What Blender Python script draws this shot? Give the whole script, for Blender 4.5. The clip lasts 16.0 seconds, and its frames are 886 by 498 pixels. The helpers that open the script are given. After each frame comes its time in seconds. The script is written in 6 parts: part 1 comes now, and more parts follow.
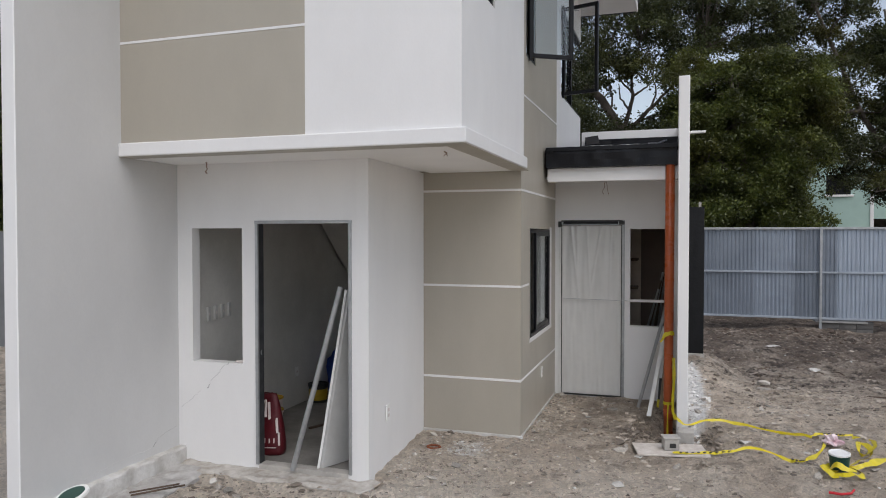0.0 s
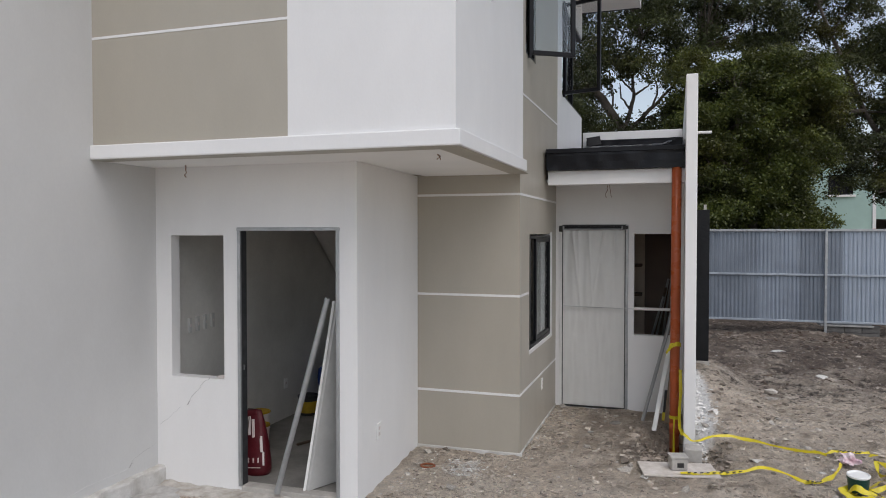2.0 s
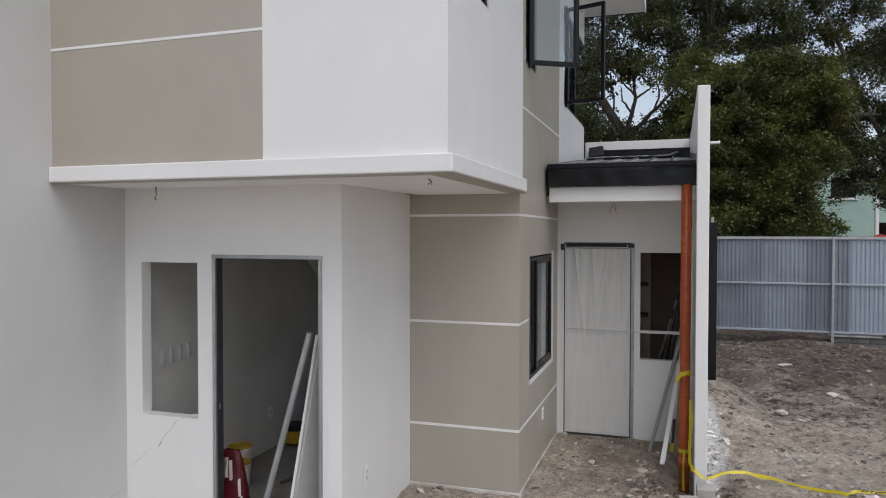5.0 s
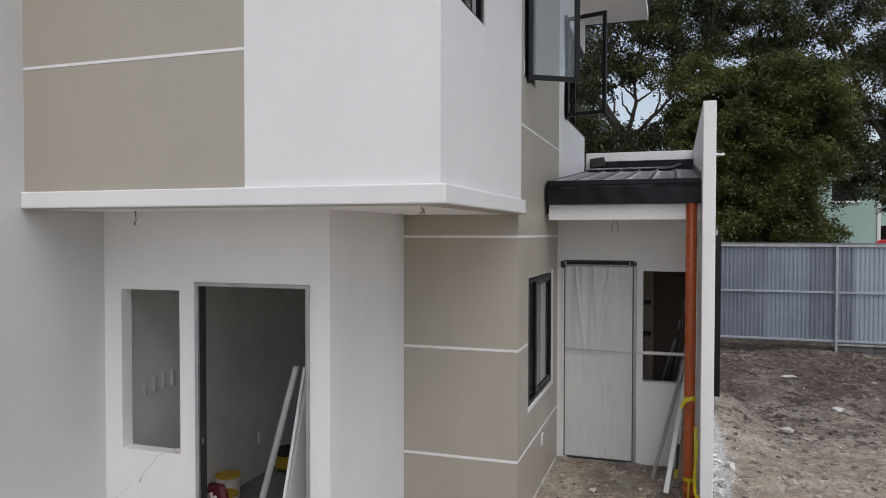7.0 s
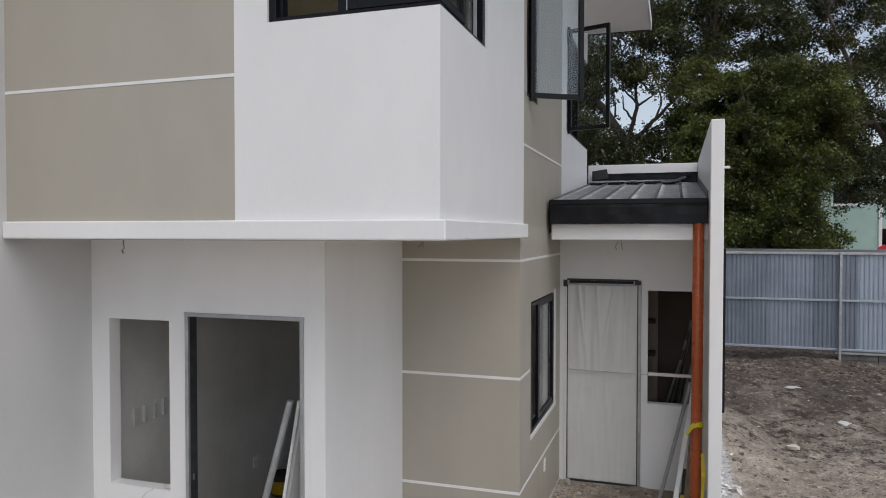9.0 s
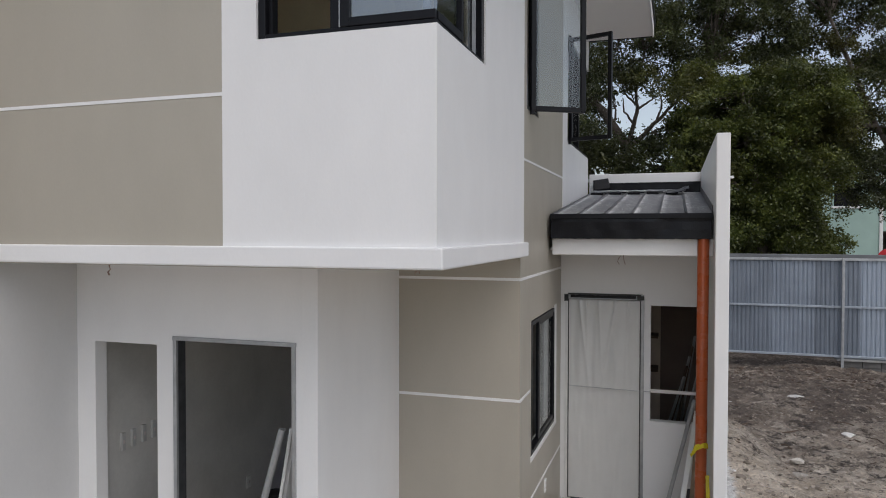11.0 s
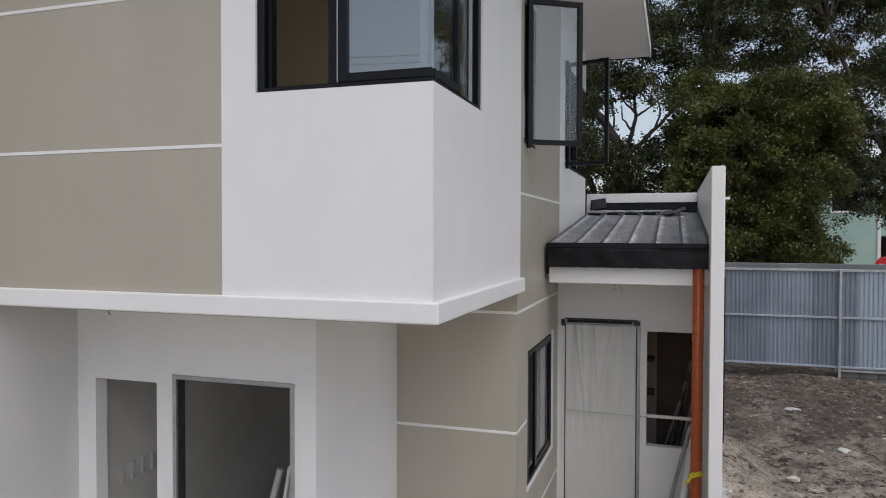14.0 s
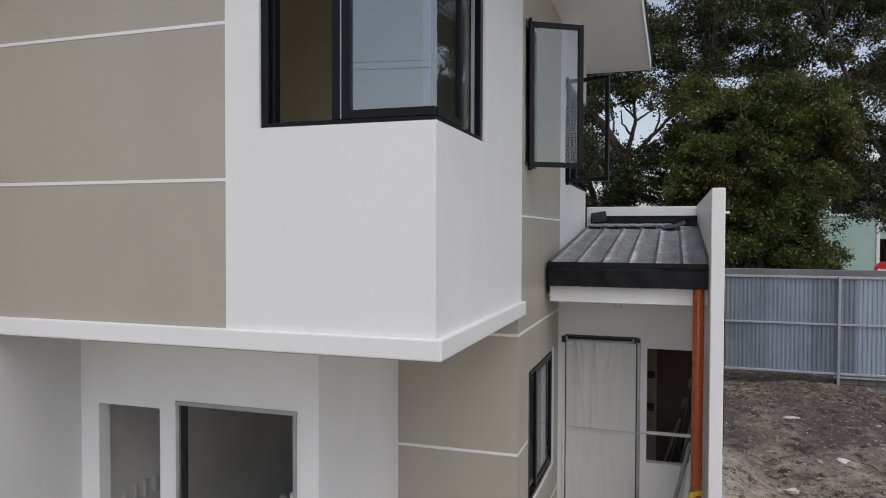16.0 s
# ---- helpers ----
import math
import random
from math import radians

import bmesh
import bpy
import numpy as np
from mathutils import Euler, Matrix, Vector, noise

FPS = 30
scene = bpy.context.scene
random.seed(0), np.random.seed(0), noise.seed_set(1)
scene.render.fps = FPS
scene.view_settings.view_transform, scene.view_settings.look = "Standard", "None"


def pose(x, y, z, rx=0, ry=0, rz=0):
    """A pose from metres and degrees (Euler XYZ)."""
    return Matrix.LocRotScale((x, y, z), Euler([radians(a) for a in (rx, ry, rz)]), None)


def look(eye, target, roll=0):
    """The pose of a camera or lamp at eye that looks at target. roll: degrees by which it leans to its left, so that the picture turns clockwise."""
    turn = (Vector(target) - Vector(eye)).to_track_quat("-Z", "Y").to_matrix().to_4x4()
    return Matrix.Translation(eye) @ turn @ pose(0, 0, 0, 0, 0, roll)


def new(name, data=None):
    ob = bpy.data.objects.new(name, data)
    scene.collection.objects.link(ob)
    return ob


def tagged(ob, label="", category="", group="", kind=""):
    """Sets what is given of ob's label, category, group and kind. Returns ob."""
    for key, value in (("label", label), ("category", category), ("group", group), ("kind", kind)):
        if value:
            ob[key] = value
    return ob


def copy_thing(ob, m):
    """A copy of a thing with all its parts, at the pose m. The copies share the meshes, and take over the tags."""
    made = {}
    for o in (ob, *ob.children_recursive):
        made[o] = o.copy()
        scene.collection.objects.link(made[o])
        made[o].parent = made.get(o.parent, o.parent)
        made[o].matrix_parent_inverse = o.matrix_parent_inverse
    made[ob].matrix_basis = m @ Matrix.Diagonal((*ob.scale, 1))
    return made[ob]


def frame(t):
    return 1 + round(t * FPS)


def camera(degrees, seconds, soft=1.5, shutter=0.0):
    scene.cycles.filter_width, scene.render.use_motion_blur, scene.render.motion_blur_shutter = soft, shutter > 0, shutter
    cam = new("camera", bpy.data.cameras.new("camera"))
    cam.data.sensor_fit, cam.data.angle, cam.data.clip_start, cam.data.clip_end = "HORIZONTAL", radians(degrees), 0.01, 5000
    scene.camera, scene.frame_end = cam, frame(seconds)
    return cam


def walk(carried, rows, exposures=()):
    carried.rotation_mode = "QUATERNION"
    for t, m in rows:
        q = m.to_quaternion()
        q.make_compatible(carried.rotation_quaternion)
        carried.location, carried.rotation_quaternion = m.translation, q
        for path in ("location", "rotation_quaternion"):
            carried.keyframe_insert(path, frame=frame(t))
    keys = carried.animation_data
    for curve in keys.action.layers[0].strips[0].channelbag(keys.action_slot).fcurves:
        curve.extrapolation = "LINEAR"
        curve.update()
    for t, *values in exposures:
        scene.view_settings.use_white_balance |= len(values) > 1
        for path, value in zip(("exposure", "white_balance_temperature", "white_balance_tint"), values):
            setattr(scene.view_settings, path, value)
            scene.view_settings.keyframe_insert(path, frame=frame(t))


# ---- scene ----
cam = camera(64.2, 16.0, soft=1.0)
METRES, EYE, TILT, LEAN, TURN = 2.1, 1.97, 0.0, 0.0, 18.3
ROWS = [
    (0.0, 0.0, 0.0, 0.0, -0.0, -1.3, 0.01),
    (0.5, 0.0055, 0.0379, 0.0018, -0.01, -1.31, 0.0),
    (1.0, 0.0138, 0.0806, 0.0086, -0.02, -1.33, 0.0),
    (1.5, 0.0175, 0.1248, 0.0167, -0.02, -1.34, 0.0),
    (2.0, 0.0213, 0.1666, 0.0314, -0.02, -1.36, -0.01),
    (2.5, 0.0288, 0.206, 0.051, -0.04, -1.36, -0.01),
    (3.0, 0.0363, 0.2444, 0.0666, -0.05, -1.36, -0.02),
    (3.5, 0.0372, 0.2808, 0.0779, -0.07, -1.36, -0.02),
    (4.0, 0.037, 0.3145, 0.0908, -0.07, -1.37, -0.03),
    (6.5, 0.0604, 0.4737, 0.1913, -0.05, -1.33, -0.04),
    (7.0, 0.0629, 0.5001, 0.213, -0.07, -1.35, -0.06),
    (7.5, 0.0656, 0.5228, 0.235, -0.07, -1.36, -0.05),
    (8.0, 0.0673, 0.5435, 0.2565, -0.08, -1.36, -0.05),
    (8.5, 0.0655, 0.5637, 0.2796, -0.09, -1.36, -0.05),
    (9.0, 0.0628, 0.5879, 0.3027, -0.09, -1.36, -0.04),
    (11.5, 0.0691, 0.671, 0.3836, -0.14, -1.34, -0.08),
    (12.0, 0.0681, 0.6705, 0.4044, -0.15, -1.33, -0.08),
    (12.5, 0.0705, 0.6701, 0.4264, -0.17, -1.33, -0.1),
    (13.0, 0.0707, 0.6628, 0.4474, -0.18, -1.34, -0.12),
    (13.5, 0.0725, 0.6546, 0.4696, -0.19, -1.34, -0.13),
    (14.0, 0.0752, 0.6452, 0.4895, -0.2, -1.35, -0.14),
    (14.5, 0.0735, 0.6368, 0.5084, -0.22, -1.34, -0.14),
    (15.0, 0.0716, 0.6341, 0.5294, -0.23, -1.35, -0.14),
    (15.5, 0.0689, 0.6348, 0.5501, -0.24, -1.36, -0.15),
    (16.0, 0.0669, 0.6355, 0.5746, -0.26, -1.38, -0.17),
]
walk(cam, [(t, pose(0, 0, EYE, TILT, LEAN, TURN) @ pose(METRES * x, METRES * y, METRES * z, 90 + pitch, roll, yaw)) for t, x, y, z, yaw, pitch, roll in ROWS],
     exposures=[(0.0, -0.02), (4.0, -0.05), (8.0, -0.10), (12.0, -0.15), (16.0, -0.14)])

# ---- world, sun, exposure ----
SUN_EL, SUN_AZ = 56.0, 140.0          # degrees; azimuth the light comes from, clockwise from +y
world = bpy.data.worlds.new("world")
scene.world = world
world.use_nodes = True
wt = world.node_tree
sky = wt.nodes.new("ShaderNodeTexSky")
sky.sky_type, sky.sun_disc = 'NISHITA', False
sky.sun_elevation, sky.sun_rotation = radians(SUN_EL), radians(SUN_AZ)
sky.dust_density, sky.air_density, sky.ozone_density = 2.0, 1.0, 1.0
desat = wt.nodes.new("ShaderNodeHueSaturation")
desat.inputs["Saturation"].default_value = 0.58
wt.links.new(sky.outputs[0], desat.inputs["Color"])
wt.links.new(desat.outputs[0], wt.nodes["Background"].inputs["Color"])
wt.nodes["Background"].inputs["Strength"].default_value = 0.158

sun = new("sun", bpy.data.lights.new("sun", "SUN"))
sun.data.energy, sun.data.angle, sun.data.color = 1.15, radians(60), (1.0, 0.965, 0.97)
a, e = radians(SUN_AZ), radians(SUN_EL)
sun.matrix_world = look((0, 0, 0), (-math.sin(a) * math.cos(e), -math.cos(a) * math.cos(e), -math.sin(e)))


# ---- materials ----
def mat(name, base, rough=0.6, metal=0.0, var=0.06, scale=4.0, fine=60.0, bump=0.15, tint=None, stretch=(1, 1, 1), rand=0.0, dist=0.004, spec=0.4, edge=(0.35, 0.68), wave=0.0):
    """Paint, stone, metal...: base colour varied at two scales, with a fine relief."""
    m = bpy.data.materials.new(name)
    m.use_nodes = True
    t = m.node_tree
    n, l = t.nodes, t.links
    b = n["Principled BSDF"]
    co = n.new("ShaderNodeTexCoord")
    mp = n.new("ShaderNodeMapping")
    mp.inputs["Scale"].default_value = stretch
    if rand:
        place, shift = n.new("ShaderNodeObjectInfo"), n.new("ShaderNodeVectorMath")
        shift.operation = 'ADD'
        l.new(co.outputs["Object"], shift.inputs[0])
        l.new(place.outputs["Location"], shift.inputs[1])
        l.new(shift.outputs[0], mp.inputs["Vector"])
    else:
        l.new(co.outputs["Object"], mp.inputs["Vector"])
    big, small = n.new("ShaderNodeTexNoise"), n.new("ShaderNodeTexNoise")
    big.inputs["Scale"].default_value, big.inputs["Detail"].default_value = scale, 6
    small.inputs["Scale"].default_value, small.inputs["Detail"].default_value = fine, 4
    big.inputs["Roughness"].default_value = 0.62
    for q in (big, small):
        l.new(mp.outputs[0], q.inputs["Vector"])
    mix = n.new("ShaderNodeMix")
    mix.data_type = 'RGBA'
    t2 = tint or tuple(c * 0.78 for c in base)
    k = 1 + var
    mix.inputs["A"].default_value = (*[min(1, c * k) for c in base], 1)
    mix.inputs["B"].default_value = (*[c * (1 - var) if tint is None else d for c, d in zip(base, t2)], 1)
    ramp = n.new("ShaderNodeMapRange")
    ramp.inputs["From Min"].default_value, ramp.inputs["From Max"].default_value = edge
    l.new(big.outputs["Fac"], ramp.inputs["Value"])
    l.new(ramp.outputs[0], mix.inputs["Factor"])
    hsv = n.new("ShaderNodeHueSaturation")
    l.new(mix.outputs["Result"], hsv.inputs["Color"])
    val = n.new("ShaderNodeMapRange")
    val.inputs["To Min"].default_value, val.inputs["To Max"].default_value = 1 - var * 0.6, 1 + var * 0.6
    l.new(small.outputs["Fac"], val.inputs["Value"])
    last = val.outputs[0]
    if rand:
        inf = n.new("ShaderNodeObjectInfo")
        rr = n.new("ShaderNodeMapRange")
        rr.inputs["To Min"].default_value, rr.inputs["To Max"].default_value = 1 - rand, 1 + rand
        l.new(inf.outputs["Random"], rr.inputs["Value"])
        mu = n.new("ShaderNodeMath")
        mu.operation = 'MULTIPLY'
        l.new(last, mu.inputs[0])
        l.new(rr.outputs[0], mu.inputs[1])
        last = mu.outputs[0]
    l.new(last, hsv.inputs["Value"])
    l.new(hsv.outputs[0], b.inputs["Base Color"])
    rg = n.new("ShaderNodeMapRange")
    rg.inputs["To Min"].default_value, rg.inputs["To Max"].default_value = max(0, rough - 0.1), min(1, rough + 0.1)
    l.new(big.outputs["Fac"], rg.inputs["Value"])
    l.new(rg.outputs[0], b.inputs["Roughness"])
    b.inputs["Metallic"].default_value = metal
    b.inputs["Specular IOR Level"].default_value = spec
    bp = n.new("ShaderNodeBump")
    bp.inputs["Strength"].default_value, bp.inputs["Distance"].default_value = bump, dist
    l.new(small.outputs["Fac"], bp.inputs["Height"])
    if wave:
        b2 = n.new("ShaderNodeBump")
        b2.inputs["Strength"].default_value, b2.inputs["Distance"].default_value = wave, 0.05
        l.new(big.outputs["Fac"], b2.inputs["Height"])
        l.new(b2.outputs[0], bp.inputs["Normal"])
    l.new(bp.outputs[0], b.inputs["Normal"])
    return m


def glass_material(name="window_glass", ior=1.5, tone=(0.93, 0.96, 0.97)):
    """Clear sheet glass: what lies behind shows through, the gloss grows towards a grazing view."""
    m = bpy.data.materials.new(name)
    m.use_nodes = True
    n, l = m.node_tree.nodes, m.node_tree.links
    n.remove(n["Principled BSDF"])
    clear, gloss, mix = n.new("ShaderNodeBsdfTransparent"), n.new("ShaderNodeBsdfGlossy"), n.new("ShaderNodeMixShader")
    clear.inputs["Color"].default_value = (*tone, 1)
    gloss.inputs["Roughness"].default_value = 0.0
    facing, steep, amount = n.new("ShaderNodeLayerWeight"), n.new("ShaderNodeMath"), n.new("ShaderNodeMapRange")
    facing.inputs["Blend"].default_value = 0.5
    steep.operation = 'POWER'
    steep.inputs[1].default_value = 5.0
    amount.inputs["To Min"].default_value = ((ior - 1) / (ior + 1)) ** 2
    l.new(facing.outputs["Facing"], steep.inputs[0])
    l.new(steep.outputs[0], amount.inputs["Value"])
    l.new(amount.outputs[0], mix.inputs[0])
    l.new(clear.outputs[0], mix.inputs[1])
    l.new(gloss.outputs[0], mix.inputs[2])
    l.new(mix.outputs[0], n["Material Output"].inputs["Surface"])
    return m


def soil_material():
    """Trampled earth: grey-brown, damp and shade-dark patches, pale dust and lime specks."""
    m = bpy.data.materials.new("trampled_soil")
    m.use_nodes = True
    t = m.node_tree
    n, l = t.nodes, t.links
    b = n["Principled BSDF"]
    b.inputs["Roughness"].default_value = 0.95
    co = n.new("ShaderNodeTexCoord")

    def noise_at(scale, detail=8, rough=0.6):
        q = n.new("ShaderNodeTexNoise")
        q.inputs["Scale"].default_value, q.inputs["Detail"].default_value, q.inputs["Roughness"].default_value = scale, detail, rough
        l.new(co.outputs["Object"], q.inputs["Vector"])
        return q.outputs["Fac"]

    def mixed(f, a_col, b_col, lo, hi):
        r = n.new("ShaderNodeMapRange")
        r.inputs["From Min"].default_value, r.inputs["From Max"].default_value = lo, hi
        l.new(f, r.inputs["Value"])
        x = n.new("ShaderNodeMix")
        x.data_type = 'RGBA'
        l.new(r.outputs[0], x.inputs["Factor"])
        for key, c in (("A", a_col), ("B", b_col)):
            if isinstance(c, tuple):
                x.inputs[key].default_value = (*c, 1)
            else:
                l.new(c, x.inputs[key])
        return x.outputs["Result"]

    c = mixed(noise_at(0.55, 10), SOIL_A, SOIL_B, 0.38, 0.62)
    c = mixed(noise_at(2.3, 10, 0.7), c, SOIL_C, 0.46, 0.62)
    c = mixed(noise_at(5.0, 10, 0.7), c, SOIL_D, 0.51, 0.74)
    c = mixed(noise_at(34.0, 6, 0.7), c, SOIL_E, 0.60, 0.72)
    # damp dark earth towards the fence, lime spilt along the fin wall
    sep = n.new("ShaderNodeSeparateXYZ")
    l.new(co.outputs["Object"], sep.inputs[0])

    def ramp(sock, lo, hi):
        r = n.new("ShaderNodeMapRange")
        r.inputs["From Min"].default_value, r.inputs["From Max"].default_value = lo, hi
        l.new(sock, r.inputs["Value"])
        return r.outputs[0]

    def times(p, q, op='MULTIPLY'):
        k = n.new("ShaderNodeMath")
        k.operation = op
        for i, v in enumerate((p, q)):
            if isinstance(v, float):
                k.inputs[i].default_value = v
            else:
                l.new(v, k.inputs[i])
        return k.outputs[0]

    damp = times(times(times(ramp(sep.outputs["Y"], 9.5, 15.0), ramp(sep.outputs["X"], 12.0, 8.0)), 0.92), times(times(noise_at(0.9, 9, 0.75), 2.4), 1.26, 'SUBTRACT'), 'ADD')
    c = mixed(damp, c, SOIL_WET_SHADE, 0.15, 0.9)
    # porch soil: damp, with the lean-to's shade put into the same dark tone
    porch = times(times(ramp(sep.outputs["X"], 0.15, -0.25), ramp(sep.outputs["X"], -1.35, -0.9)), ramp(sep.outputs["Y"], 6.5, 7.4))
    c = mixed(times(porch, noise_at(1.7, 9, 0.7)), c, SOIL_WET_SHADE, 0.30, 0.85)
    # dark dug earth, with the hollow's shade put into its colour
    pit = n.new("ShaderNodeVectorMath")
    pit.operation = 'DISTANCE'
    pit.inputs[1].default_value = (-0.08, 7.12, -0.05)
    l.new(co.outputs["Object"], pit.inputs[0])
    c = mixed(times(ramp(pit.outputs["Value"], 0.75, 0.25), noise_at(4.2, 9, 0.75)), c, SOIL_WET_SHADE, 0.18, 0.42)
    dry = times(ramp(sep.outputs["Y"], 7.2, 5.0), noise_at(1.3, 9, 0.7))
    c = mixed(dry, c, (0.76, 0.68, 0.58), 0.22, 0.66)
    spill = times(times(ramp(sep.outputs["X"], -2.3, -1.9), ramp(sep.outputs["X"], -1.3, -1.7)), times(ramp(sep.outputs["Y"], 5.6, 6.0), ramp(sep.outputs["Y"], 6.6, 6.3)))
    c = mixed(times(spill, noise_at(11.0, 10, 0.8)), c, (0.80, 0.79, 0.77), 0.44, 0.58)
    rough_ground = times(ramp(sep.outputs["Y"], 7.5, 11.0), noise_at(3.1, 9, 0.72))
    c = mixed(rough_ground, c, (0.06, 0.047, 0.037), 0.52, 0.60)
    pale_ground = times(ramp(sep.outputs["Y"], 7.5, 11.0), noise_at(6.3, 9, 0.75))
    c = mixed(pale_ground, c, (0.42, 0.355, 0.285), 0.55, 0.63)
    c = mixed(noise_at(16.0, 10, 0.75), c, SOIL_D, 0.58, 0.78)
    lime = times(times(ramp(sep.outputs["X"], 0.42, 0.2), ramp(sep.outputs["X"], 0.05, 0.12)), times(ramp(sep.outputs["Y"], 7.4, 8.2), ramp(sep.outputs["Y"], 11.8, 10.2)))
    # fine dark specks: shaded cracks under clods put into the colour
    c = mixed(noise_at(27.0, 8, 0.8), c, (0.14, 0.11, 0.086), 0.60, 0.70)
    lime = times(lime, noise_at(9.0, 9, 0.75))
    c = mixed(lime, c, (0.80, 0.79, 0.77), 0.12, 0.26)
    # broken crumbs of earth and stone, each with its own shade
    warp = n.new("ShaderNodeTexNoise")
    warp.inputs["Scale"].default_value = 9.0
    l.new(co.outputs["Object"], warp.inputs["Vector"])
    push = n.new("ShaderNodeVectorMath")
    push.operation = 'MULTIPLY_ADD'
    push.inputs[1].default_value = (0.16, 0.16, 0.16)
    l.new(warp.outputs["Color"], push.inputs[0])
    l.new(co.outputs["Object"], push.inputs[2])

    def crumbs(scale, lo, hi, col):
        v = n.new("ShaderNodeTexVoronoi")
        v.inputs["Scale"].default_value = scale
        l.new(push.outputs[0], v.inputs["Vector"])
        tone = n.new("ShaderNodeSeparateColor")
        l.new(v.outputs["Color"], tone.inputs[0])
        val = n.new("ShaderNodeMapRange")
        val.inputs["To Min"].default_value, val.inputs["To Max"].default_value = lo, hi
        l.new(tone.outputs[0], val.inputs["Value"])
        h = n.new("ShaderNodeHueSaturation")
        l.new(val.outputs[0], h.inputs["Value"])
        l.new(col, h.inputs["Color"])
        return h.outputs[0], v.outputs["Distance"]

    c, rough_a = crumbs(15.0, 0.92, 1.09, c)
    c, rough_b = crumbs(42.0, 0.83, 1.17, c)
    l.new(c, b.inputs["Base Color"])
    relief = times(times(noise_at(14, 10, 0.7), noise_at(60, 6, 0.7), 'ADD'), times(times(rough_a, 0.3), times(rough_b, 0.25), 'ADD'), 'SUBTRACT')
    bp = n.new("ShaderNodeBump")
    bp.inputs["Strength"].default_value, bp.inputs["Distance"].default_value = 1.0, 0.05
    l.new(relief, bp.inputs["Height"])
    l.new(bp.outputs[0], b.inputs["Normal"])
    return m


SOIL_A, SOIL_B, SOIL_C = (0.62, 0.525, 0.425), (0.44, 0.365, 0.285), (0.70, 0.615, 0.515)
SOIL_WET_SHADE = (0.135, 0.105, 0.083)
SOIL_D, SOIL_E = (0.16, 0.13, 0.102), (0.64, 0.59, 0.52)


def crumb_material(name, dark, pale):
    """Crumbs, each of its own shade."""
    m = bpy.data.materials.new(name)
    m.use_nodes = True
    n, l = m.node_tree.nodes, m.node_tree.links
    b = n["Principled BSDF"]
    b.inputs["Roughness"].default_value = 0.95
    g = n.new("ShaderNodeNewGeometry")
    pw = n.new("ShaderNodeMath")
    pw.operation = 'POWER'
    pw.inputs[1].default_value = 1.8
    l.new(g.outputs["Random Per Island"], pw.inputs[0])
    mix = n.new("ShaderNodeMix")
    mix.data_type = 'RGBA'
    mix.inputs["A"].default_value, mix.inputs["B"].default_value = (*dark, 1), (*pale, 1)
    l.new(pw.outputs[0], mix.inputs["Factor"])
    co, nz, bp = n.new("ShaderNodeTexCoord"), n.new("ShaderNodeTexNoise"), n.new("ShaderNodeBump")
    nz.inputs["Scale"].default_value = 45
    bp.inputs["Strength"].default_value, bp.inputs["Distance"].default_value = 0.6, 0.01
    l.new(co.outputs["Object"], nz.inputs["Vector"])
    l.new(nz.outputs["Fac"], bp.inputs["Height"])
    l.new(bp.outputs[0], b.inputs["Normal"])
    l.new(mix.outputs["Result"], b.inputs["Base Color"])
    return m


